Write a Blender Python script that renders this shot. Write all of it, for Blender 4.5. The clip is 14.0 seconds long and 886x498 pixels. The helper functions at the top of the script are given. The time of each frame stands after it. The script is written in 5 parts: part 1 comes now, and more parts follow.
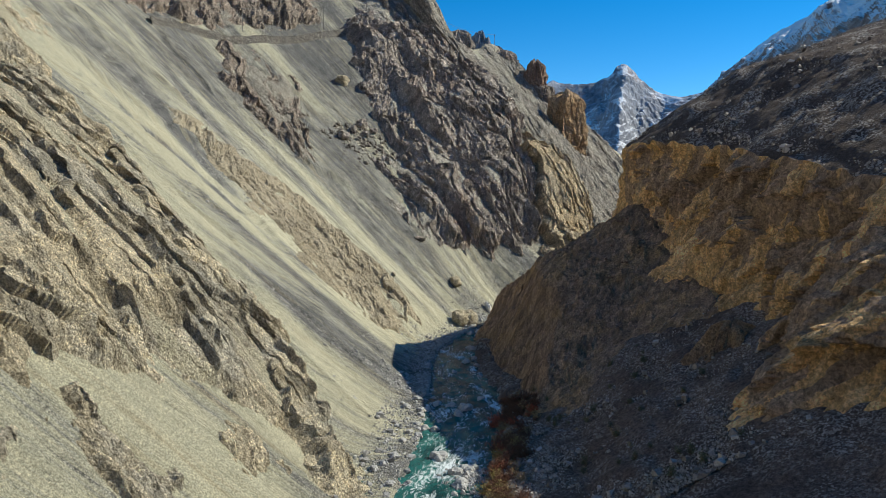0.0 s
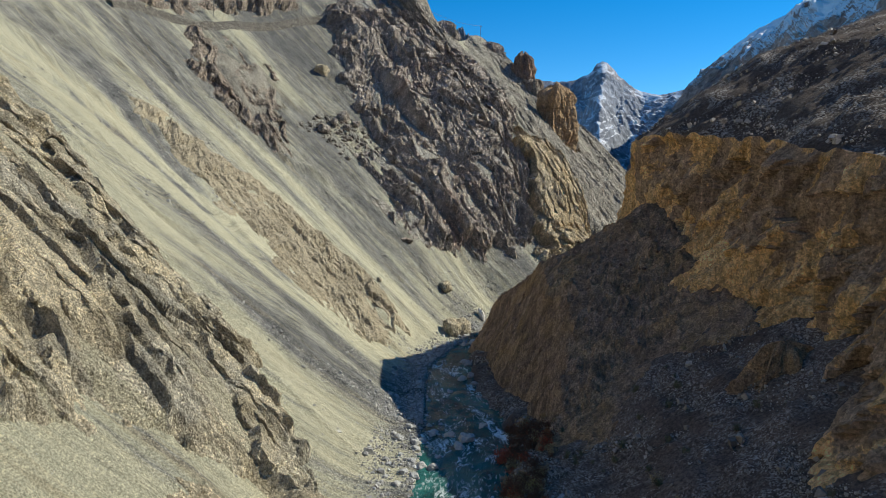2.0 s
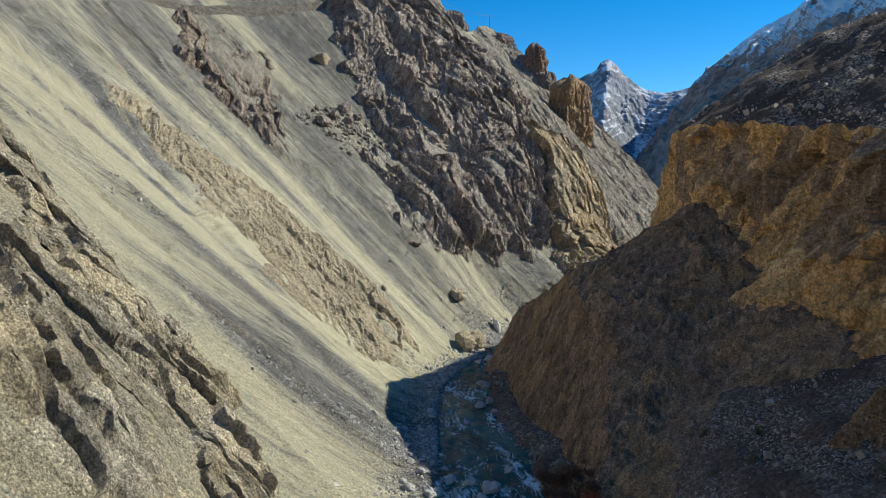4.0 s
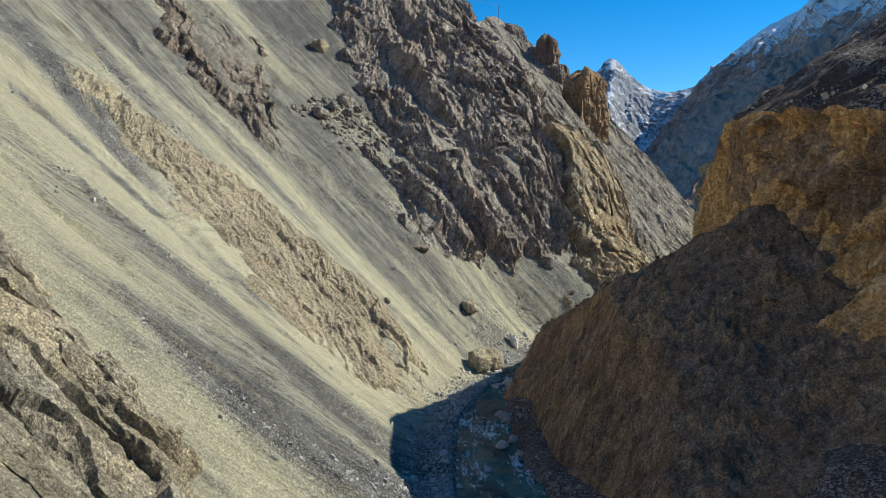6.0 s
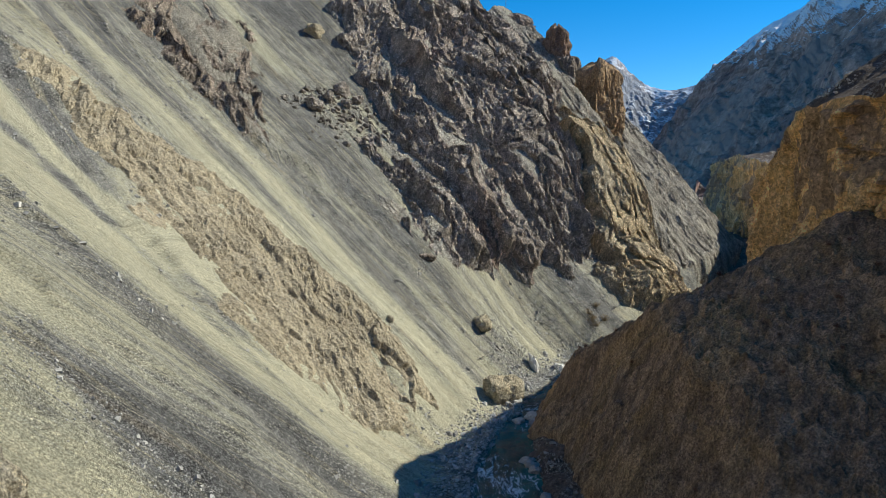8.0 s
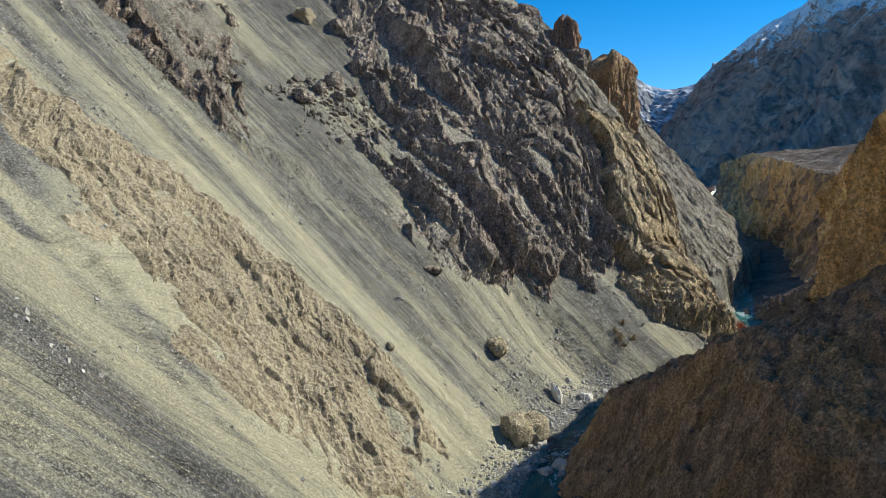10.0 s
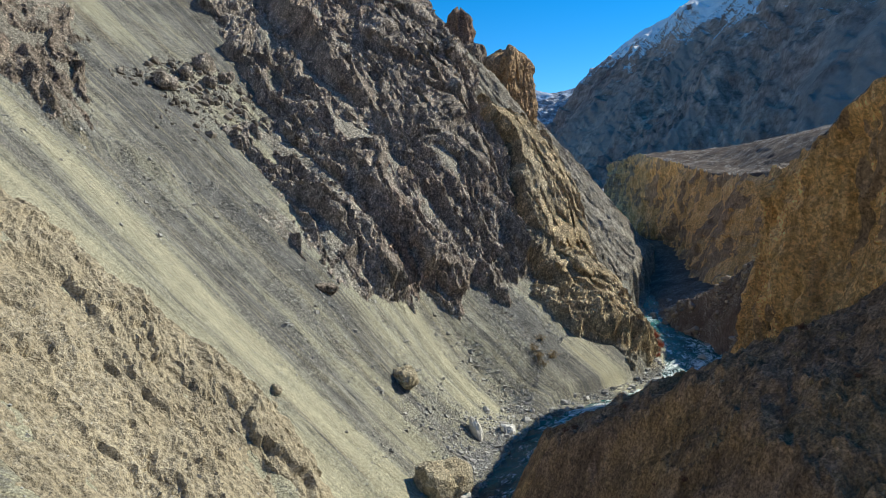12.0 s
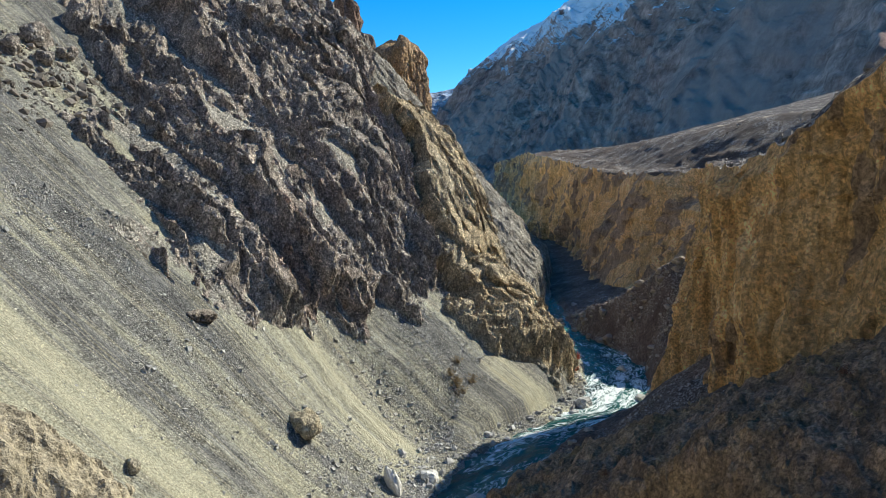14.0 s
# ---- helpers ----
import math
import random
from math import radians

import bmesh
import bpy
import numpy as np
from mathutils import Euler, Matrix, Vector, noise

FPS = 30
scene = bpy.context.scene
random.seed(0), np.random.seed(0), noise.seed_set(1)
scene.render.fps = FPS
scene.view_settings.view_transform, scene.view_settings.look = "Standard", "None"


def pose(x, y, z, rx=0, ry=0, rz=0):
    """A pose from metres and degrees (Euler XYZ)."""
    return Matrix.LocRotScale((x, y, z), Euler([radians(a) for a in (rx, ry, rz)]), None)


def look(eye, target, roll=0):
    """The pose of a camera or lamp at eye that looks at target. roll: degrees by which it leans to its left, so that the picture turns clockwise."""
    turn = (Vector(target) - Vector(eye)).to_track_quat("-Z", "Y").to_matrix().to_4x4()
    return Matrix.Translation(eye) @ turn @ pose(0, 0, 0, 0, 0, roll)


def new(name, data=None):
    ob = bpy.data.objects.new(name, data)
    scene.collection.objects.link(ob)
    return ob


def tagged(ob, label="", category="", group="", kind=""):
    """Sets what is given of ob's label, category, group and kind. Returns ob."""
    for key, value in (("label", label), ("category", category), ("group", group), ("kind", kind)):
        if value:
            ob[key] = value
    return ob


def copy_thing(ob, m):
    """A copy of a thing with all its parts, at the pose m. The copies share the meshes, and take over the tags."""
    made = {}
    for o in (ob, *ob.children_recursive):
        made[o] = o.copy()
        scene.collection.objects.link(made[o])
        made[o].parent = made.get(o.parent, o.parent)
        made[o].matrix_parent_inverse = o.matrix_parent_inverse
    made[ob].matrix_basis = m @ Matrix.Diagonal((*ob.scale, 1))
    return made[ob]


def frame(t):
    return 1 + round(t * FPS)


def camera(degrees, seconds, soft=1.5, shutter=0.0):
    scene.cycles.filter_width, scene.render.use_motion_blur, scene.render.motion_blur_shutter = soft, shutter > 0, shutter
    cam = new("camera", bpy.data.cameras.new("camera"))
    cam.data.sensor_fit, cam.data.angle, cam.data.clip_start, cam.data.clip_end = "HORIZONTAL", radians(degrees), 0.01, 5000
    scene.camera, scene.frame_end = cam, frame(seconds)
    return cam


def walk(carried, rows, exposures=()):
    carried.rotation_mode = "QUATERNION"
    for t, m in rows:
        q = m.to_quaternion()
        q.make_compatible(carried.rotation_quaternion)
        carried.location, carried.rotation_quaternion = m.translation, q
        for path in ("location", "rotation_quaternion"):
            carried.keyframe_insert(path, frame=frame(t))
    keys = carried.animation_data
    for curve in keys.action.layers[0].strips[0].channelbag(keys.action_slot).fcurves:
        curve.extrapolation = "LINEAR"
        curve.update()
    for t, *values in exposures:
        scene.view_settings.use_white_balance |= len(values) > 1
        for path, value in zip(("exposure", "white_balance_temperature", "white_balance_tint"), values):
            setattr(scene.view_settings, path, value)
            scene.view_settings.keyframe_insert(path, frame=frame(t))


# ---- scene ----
# ---- camera ----
cam = camera(64.50, 14.0, soft=0.4)
PATH = [
    (0, (7.54, -57.46, 45.83), (5.53, 42.21, 37.92), 0.12),
    (0.5, (6.5, -52.75, 45.85), (6.68, 46.93, 37.87), 0.08),
    (1, (5.56, -47.92, 45.87), (6.34, 51.75, 37.83), 0.05),
    (1.5, (4.75, -42.88, 45.88), (5.66, 56.79, 37.72), 0.04),
    (2, (4.04, -37.63, 45.87), (4.87, 62.03, 37.64), 0.07),
    (2.5, (3.39, -32.2, 45.85), (4.1, 67.45, 37.56), 0.06),
    (3, (2.79, -26.6, 45.82), (3.39, 73.05, 37.5), 0.09),
    (5.5, (-0.02, 2.36, 45.52), (0.14, 102.0, 37.0), 0.14),
    (6, (-0.6, 8.26, 45.55), (-0.48, 107.9, 37.07), 0.20),
    (6.5, (-1.2, 14.18, 45.65), (-1.11, 113.83, 37.23), 0.18),
    (7, (-1.85, 20.12, 45.77), (-1.73, 119.77, 37.32), 0.21),
    (7.5, (-2.49, 26.05, 45.9), (-2.33, 125.68, 37.36), 0.25),
    (8, (-3.06, 31.9, 46.01), (-2.87, 131.52, 37.34), 0.24),
    (10.5, (-5.3, 60.76, 46.53), (-4.7, 160.39, 37.91), -0.11),
    (11, (-5.63, 66.41, 46.59), (-2.54, 165.99, 37.97), -0.07),
    (11.5, (-5.92, 71.98, 46.61), (4.48, 171.07, 38.04), -0.08),
    (12, (-6.21, 77.56, 46.65), (9.92, 175.89, 38.16), -0.24),
    (12.5, (-6.37, 83.14, 46.72), (13.79, 180.71, 38.17), -0.33),
    (13, (-6.4, 88.69, 46.84), (17.74, 185.35, 38.25), -0.37),
    (13.5, (-6.28, 94.19, 46.98), (22.15, 189.67, 38.3), -0.39),
    (14, (-6.07, 99.66, 47.11), (26.25, 193.89, 38.42), -0.45),
]
walk(cam, [(t, look(eye, target, roll)) for t, eye, target, roll in PATH], exposures=[(0, 0.08, 6750, 4), (7, 0.16, 6750, 4), (11, 0.16, 6750, 4), (13, 0.42, 6700, 4), (14, 0.52, 6700, 4)])

# ---- light ----
SUN_HEIGHT, SUN_TURN = radians(39.5), radians(78.0)  # turn: clockwise from the way up the valley
world = bpy.data.worlds.new("sky")
scene.world = world
world.use_nodes = True
sky = world.node_tree.nodes.new("ShaderNodeTexSky")
sky.sky_type, sky.sun_disc = "NISHITA", False
sky.sun_elevation, sky.sun_rotation = SUN_HEIGHT, SUN_TURN
sky.altitude, sky.air_density, sky.dust_density, sky.ozone_density = 3500, 1.0, 0.0, 2.2
backing = world.node_tree.nodes["Background"]
backing.inputs["Strength"].default_value = 0.165
clear = world.node_tree.nodes.new("ShaderNodeHueSaturation")
clear.inputs["Saturation"].default_value = 1.44
world.node_tree.links.new(sky.outputs["Color"], clear.inputs["Color"])
world.node_tree.links.new(clear.outputs["Color"], backing.inputs["Color"])
sun = new("sun", bpy.data.lights.new("sun", "SUN"))
sun.data.energy, sun.data.angle, sun.data.color = 4.8, radians(0.5), (1.0, 0.94, 0.83)
toward = Vector((math.sin(SUN_TURN) * math.cos(SUN_HEIGHT), math.cos(SUN_TURN) * math.cos(SUN_HEIGHT), math.sin(SUN_HEIGHT)))
sun.matrix_world = look(toward * 900, (0, 0, 0))

# ---- materials ----
class Nodes:
    """A node material in the making."""

    def __init__(self, name, roughness=0.95):
        self.m = bpy.data.materials.new(name)
        self.m.use_nodes = True
        self.t = self.m.node_tree
        self.out = self.t.nodes["Principled BSDF"]
        self.out.inputs["Roughness"].default_value = roughness
        self.out.inputs["Specular IOR Level"].default_value = 0.25

    def put(self, kind, **sets):
        n = self.t.nodes.new(kind)
        for key, v in sets.items():
            n.inputs[key.replace("_", " ")].default_value = v
        return n

    def link(self, a, b):
        self.t.links.new(a, b)

    def place(self, scale=(1, 1, 1), turn=(0, 0, 0)):
        g = self.put("ShaderNodeNewGeometry")
        p = self.put("ShaderNodeMapping", Scale=scale, Rotation=turn)
        self.link(g.outputs["Position"], p.inputs["Vector"])
        return p.outputs["Vector"]

    def plan(self, scale):
        u = self.t.nodes.new("ShaderNodeUVMap")
        p = self.put("ShaderNodeMapping", Scale=scale)
        self.link(u.outputs["UV"], p.inputs["Vector"])
        return p.outputs["Vector"]

    def noise(self, where, scale, detail=6.0, rough=0.6, distort=0.0):
        n = self.put("ShaderNodeTexNoise", Scale=scale, Detail=detail, Roughness=rough, Distortion=distort)
        self.link(where, n.inputs["Vector"])
        return n.outputs["Fac"]

    def cells(self, where, scale, feature="F1"):
        n = self.put("ShaderNodeTexVoronoi", Scale=scale)
        n.feature = feature
        self.link(where, n.inputs["Vector"])
        return n

    def ramp(self, value, *stops):
        r = self.t.nodes.new("ShaderNodeValToRGB")
        e = r.color_ramp.elements
        while len(e) < len(stops):
            e.new(0.5)
        for k, (at, c) in zip(e, stops):
            k.position, k.color = at, (*c, 1) if not isinstance(c, (int, float)) else (c, c, c, 1)
        self.link(value, r.inputs["Fac"])
        return r.outputs["Color"]

    def mix(self, fac, a, b, blend="MIX"):
        m = self.t.nodes.new("ShaderNodeMix")
        m.data_type, m.blend_type = "RGBA", blend
        for v, key in ((fac, "Factor"), (a, "A"), (b, "B")):
            sock = [i for i in m.inputs if i.name == key and (key == "Factor" and i.type == "VALUE" or i.type == "RGBA")][0]
            if isinstance(v, (int, float)):
                sock.default_value = v
            elif isinstance(v, tuple):
                sock.default_value = (*v, 1)
            else:
                self.link(v, sock)
        return [o for o in m.outputs if o.type == "RGBA"][0]

    def math(self, op, a, b=0.0):
        m = self.t.nodes.new("ShaderNodeMath")
        m.operation = op
        for k, v in enumerate((a, b)):
            if isinstance(v, (int, float)):
                m.inputs[k].default_value = v
            else:
                self.link(v, m.inputs[k])
        return m.outputs[0]

    def attribute(self, name):
        a = self.t.nodes.new("ShaderNodeAttribute")
        a.attribute_name = name
        return a.outputs["Fac"]

    def done(self, colour, height=None, depth=0.1, strength=0.6):
        if isinstance(colour, tuple):
            self.out.inputs["Base Color"].default_value = (*colour, 1)
        else:
            self.link(colour, self.out.inputs["Base Color"])
        if height is not None:
            b = self.put("ShaderNodeBump", Strength=strength, Distance=depth)
            self.link(height, b.inputs["Height"])
            self.link(b.outputs["Normal"], self.out.inputs["Normal"])
        return self.m


def make_scree():
    n = Nodes("scree")
    tone = n.attribute("tone")
    at = n.place()
    fine = n.noise(n.plan((1.0, 0.07, 1)), 1.2, 8, 0.75, 0.5)
    thin = n.noise(n.plan((1.0, 0.04, 1)), 3.2, 5, 0.75, 0.4)
    mid = n.noise(n.plan((1.0, 0.05, 1)), 0.4, 6, 0.65, 0.3)
    broad = n.noise(n.plan((1.0, 0.1, 1)), 0.12, 4, 0.6)
    mixed = n.math("ADD", tone, n.math("ADD", n.math("MULTIPLY", n.math("SUBTRACT", fine, 0.5), 0.75), n.math("MULTIPLY", n.math("SUBTRACT", thin, 0.5), 0.65)))
    mixed = n.math("ADD", mixed, n.math("ADD", n.math("MULTIPLY", n.math("SUBTRACT", mid, 0.5), 1.0), n.math("MULTIPLY", n.math("SUBTRACT", broad, 0.5), 0.5)))
    mixed = n.math("ADD", n.math("MULTIPLY", n.math("SUBTRACT", mixed, 0.5), 1.45), 0.5)
    base = n.ramp(mixed, (0.0, (0.225, 0.225, 0.215)), (0.14, (0.29, 0.287, 0.266)), (0.32, (0.40, 0.392, 0.335)), (0.6, (0.475, 0.455, 0.33)), (0.95, (0.57, 0.54, 0.39)))
    line = n.math("ABSOLUTE", n.math("SUBTRACT", n.noise(n.plan((1.0, 0.028, 1)), 0.7, 5, 0.7, 0.35), 0.5))
    torn = n.ramp(n.noise(n.plan((1.0, 0.12, 1)), 0.16, 4, 0.65), (0.44, 0.0), (0.58, 1.0))
    base = n.mix(n.math("MULTIPLY", torn, n.ramp(line, (0.004, 0.5), (0.03, 0.0))), base, n.mix(1.0, base, (0.42, 0.41, 0.42), "MULTIPLY"))
    pale = n.math("ABSOLUTE", n.math("SUBTRACT", n.noise(n.plan((1.0, 0.022, 1)), 0.5, 4, 0.65, 0.3), 0.47))
    base = n.mix(n.ramp(pale, (0.003, 0.6), (0.022, 0.0)), base, (0.56, 0.515, 0.36))
    ochre = n.ramp(n.noise(n.plan((1.0, 0.06, 1)), 0.3, 4, 0.6), (0.58, 0.0), (0.68, 0.35))
    base = n.mix(ochre, base, (0.36, 0.28, 0.16))
    stones = n.cells(at, 4.2)
    tint = n.ramp(stones.outputs["Color"], (0.0, (0.48, 0.48, 0.50)), (0.55, (1.0, 1.0, 1.0)), (1.0, (1.8, 1.78, 1.72)))
    tint = n.mix(1.0, tint, n.ramp(stones.outputs["Distance"], (0.12, 1.25), (0.62, 0.42)), "MULTIPLY")
    grain = n.noise(at, 2.6, 9, 0.8)
    where = n.math("MULTIPLY", n.ramp(mixed, (0.3, 1.0), (0.58, 0.1)), n.ramp(n.noise(at, 0.25, 3), (0.35, 0.4), (0.65, 1.0)))
    base = n.mix(where, base, n.mix(1.0, base, tint, "MULTIPLY"))
    gravel, dust = n.cells(at, 3.0), n.noise(at, 4.4, 6, 0.75)
    base = n.mix(n.math("ADD", 0.25, n.math("MULTIPLY", where, 0.6)), base, n.mix(1.0, base, n.ramp(gravel.outputs["Color"], (0.1, 0.62), (0.55, 1.0), (0.95, 1.45)), "MULTIPLY"))
    base = n.mix(1.0, base, n.ramp(grain, (0.37, 0.8), (0.63, 1.2)), "MULTIPLY")
    base = n.mix(1.0, base, n.ramp(dust, (0.40, 0.58), (0.60, 1.42)), "MULTIPLY")
    specks = n.cells(at, 1.7)
    base = n.mix(n.math("MULTIPLY", n.ramp(specks.outputs["Distance"], (0.10, 1.0), (0.17, 0.0)), n.ramp(specks.outputs["Color"], (0.5, 0.0), (0.55, 0.8))), base, n.ramp(specks.outputs["Color"], (0.6, (0.16, 0.155, 0.145)), (0.8, (0.62, 0.6, 0.55))))
    relief = n.math("ADD", n.math("MULTIPLY", grain, 1.0), n.math("MULTIPLY", where, n.math("MULTIPLY", n.math("SUBTRACT", 1.0, stones.outputs["Distance"]), 0.9)))
    relief = n.math("ADD", n.math("ADD", relief, n.math("MULTIPLY", dust, 0.5)), n.math("ADD", n.math("MULTIPLY", fine, 0.8), n.math("MULTIPLY", thin, 0.5)))
    return n.done(base, relief, 0.6, 0.9)


def make_rock(name, dark, mid, light, stain, scale=1.0, turn=(0, 0, 0), stain_at=0.62, depth=0.9, loose=(0.36, 0.335, 0.275), chip=0.45):
    """Weathered rock: bands along its bedding, stained patches, cracks and grain, with loose debris in its hollows."""
    n = Nodes(name)
    at = n.place()
    bands = n.noise(n.place((0.55 * scale, 0.55 * scale, 0.16 * scale), turn), 1.0, 9, 0.7, 0.1)
    patch = n.noise(at, 0.055 * scale, 7, 0.68, 0.1)
    grain = n.noise(at, 3.6, 7, 0.8)
    coarse = n.noise(at, 1.1, 8, 0.7)
    chips = n.cells(n.place((1, 1, 0.7), turn), 3.4)
    crumbs = n.cells(at, 1.5)
    c = n.ramp(bands, (0.30, dark), (0.5, mid), (0.70, light))
    c = n.mix(n.ramp(patch, (stain_at - 0.1, 0.0), (stain_at + 0.08, 0.8)), c, n.mix(0.5, c, stain))
    c = n.mix(1.0, c, n.ramp(n.attribute("piece"), (0.0, 0.66), (0.5, 1.0), (1.0, 1.34)), "MULTIPLY")
    c = n.mix(chip, c, n.mix(1.0, c, n.ramp(crumbs.outputs["Color"], (0.2, 0.5), (0.8, 1.5)), "MULTIPLY"))
    fallen = n.math("ADD", n.attribute("debris"), n.math("MULTIPLY", n.math("SUBTRACT", n.noise(at, 0.5, 6, 0.7), 0.5), 1.2))
    c = n.mix(n.ramp(fallen, (0.5, 0.0), (0.8, 0.85)), c, loose)
    c = n.mix(1.0, c, n.ramp(chips.outputs["Color"], (0.1, 1 - chip), (0.5, 0.98), (0.9, 1 + 1.2 * chip)), "MULTIPLY")
    c = n.mix(1.0, c, n.ramp(grain, (0.40, 0.62 - 0.5 * chip), (0.60, 1.35 + 0.6 * chip)), "MULTIPLY")
    h = n.math("ADD", n.math("MULTIPLY", coarse, 1.3), n.math("ADD", n.math("MULTIPLY", grain, 0.8), n.math("MULTIPLY", n.math("SUBTRACT", 1.0, n.math("ADD", chips.outputs["Distance"], crumbs.outputs["Distance"])), 0.4)))
    return n.done(c, h, depth, 0.95)


def make_talus(name, earth, earth2, stone, much=0.45):
    """Earth strewn with stones."""
    n = Nodes(name)
    at = n.place()
    patch = n.noise(at, 0.07, 6, 0.62, 0.3)
    grain = n.noise(at, 1.9, 9, 0.75)
    cells = n.cells(at, 4.0)
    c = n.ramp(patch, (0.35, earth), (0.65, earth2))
    pick = n.math("MULTIPLY", n.ramp(cells.outputs["Color"], (0.52, 0.0), (0.6, 1.0)), n.ramp(n.noise(at, 0.11, 5, 0.7), (0.42, 0.0), (0.62, much * 2)))
    c = n.mix(pick, c, stone)
    c = n.mix(1.0, c, n.ramp(grain, (0.36, 0.38), (0.64, 1.65)), "MULTIPLY")
    h = n.math("ADD", grain, n.math("MULTIPLY", n.math("SUBTRACT", 1.0, cells.outputs["Distance"]), 0.5))
    return n.done(c, h, 0.45, 0.7)


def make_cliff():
    """Golden-brown conglomerate with upright runnels, coated with brown earth where it is worn; the coat thins to paint
    in bounced light.
    """
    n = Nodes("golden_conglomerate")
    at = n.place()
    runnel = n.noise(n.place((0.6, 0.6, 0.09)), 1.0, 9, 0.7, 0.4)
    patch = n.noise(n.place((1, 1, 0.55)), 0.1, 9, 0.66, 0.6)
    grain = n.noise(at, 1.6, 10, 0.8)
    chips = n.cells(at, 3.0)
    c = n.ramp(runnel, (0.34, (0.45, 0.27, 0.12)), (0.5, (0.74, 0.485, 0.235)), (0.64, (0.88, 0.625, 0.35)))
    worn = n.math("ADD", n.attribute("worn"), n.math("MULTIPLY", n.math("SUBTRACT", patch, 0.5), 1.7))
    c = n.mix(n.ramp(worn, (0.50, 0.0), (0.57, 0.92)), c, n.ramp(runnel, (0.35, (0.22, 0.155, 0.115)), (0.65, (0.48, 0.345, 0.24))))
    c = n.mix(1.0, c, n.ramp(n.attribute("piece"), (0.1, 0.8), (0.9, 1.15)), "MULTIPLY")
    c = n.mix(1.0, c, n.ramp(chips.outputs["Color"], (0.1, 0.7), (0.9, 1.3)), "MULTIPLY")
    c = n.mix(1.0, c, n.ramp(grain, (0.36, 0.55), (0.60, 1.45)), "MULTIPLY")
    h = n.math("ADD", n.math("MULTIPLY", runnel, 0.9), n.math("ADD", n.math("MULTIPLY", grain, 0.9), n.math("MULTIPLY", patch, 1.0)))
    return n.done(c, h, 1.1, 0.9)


def make_terrace():
    """Stony ground: dark talus, and dry tan earth where it lies level."""
    n = Nodes("stony_terrace_earth")
    at = n.place()
    patch = n.noise(at, 0.07, 6, 0.65, 0.4)
    grain = n.noise(at, 1.9, 9, 0.78)
    cells = n.cells(at, 2.6)
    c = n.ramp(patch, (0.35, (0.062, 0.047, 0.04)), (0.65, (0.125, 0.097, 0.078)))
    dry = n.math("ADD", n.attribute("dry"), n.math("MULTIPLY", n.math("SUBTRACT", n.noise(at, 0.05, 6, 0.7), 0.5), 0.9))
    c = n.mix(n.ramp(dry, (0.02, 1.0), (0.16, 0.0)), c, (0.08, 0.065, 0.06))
    c = n.mix(n.ramp(dry, (0.52, 0.0), (0.66, 1.0)), c, (0.40, 0.335, 0.24))
    pick = n.math("MULTIPLY", n.ramp(cells.outputs["Color"], (0.5, 0.0), (0.58, 1.0)), n.ramp(n.noise(at, 0.09, 6, 0.7), (0.47, 0.0), (0.58, 1.0)))
    c = n.mix(pick, c, (0.33, 0.305, 0.275))
    c = n.mix(1.0, c, n.ramp(grain, (0.36, 0.4), (0.64, 1.6)), "MULTIPLY")
    h = n.math("ADD", grain, n.math("MULTIPLY", n.math("SUBTRACT", 1.0, cells.outputs["Distance"]), 0.6))
    return n.done(c, h, 0.5, 0.8)


def make_water():
    n = Nodes("river_water", 0.08)
    n.out.inputs["Specular IOR Level"].default_value = 0.12
    foam = n.attribute("foam")
    churn = n.noise(n.plan((1.0, 0.35, 1)), 0.9, 9, 0.72, 1.6)
    patch = n.noise(n.plan((1.0, 0.4, 1)), 0.16, 4, 0.6, 0.6)
    amount = n.math("ADD", n.math("MULTIPLY", foam, 0.42), n.math("ADD", n.math("MULTIPLY", n.math("SUBTRACT", churn, 0.5), 1.5), n.math("MULTIPLY", n.math("SUBTRACT", patch, 0.5), 1.1)))
    white = n.ramp(amount, (0.30, 0.0), (0.55, 1.0))
    depth = n.noise(n.plan((1.0, 0.5, 1)), 0.12, 4, 0.6)
    c = n.ramp(depth, (0.35, (0.006, 0.04, 0.042)), (0.65, (0.03, 0.16, 0.14)))
    c = n.mix(white, c, (0.80, 0.86, 0.86))
    n.link(n.ramp(white, (0.0, 0.1), (1.0, 0.6)), n.out.inputs["Roughness"])
    return n.done(c, n.math("ADD", churn, n.math("MULTIPLY", n.noise(n.plan((1.0, 0.6, 1)), 2.2, 6, 0.6), 0.4)), 0.4, 0.8)


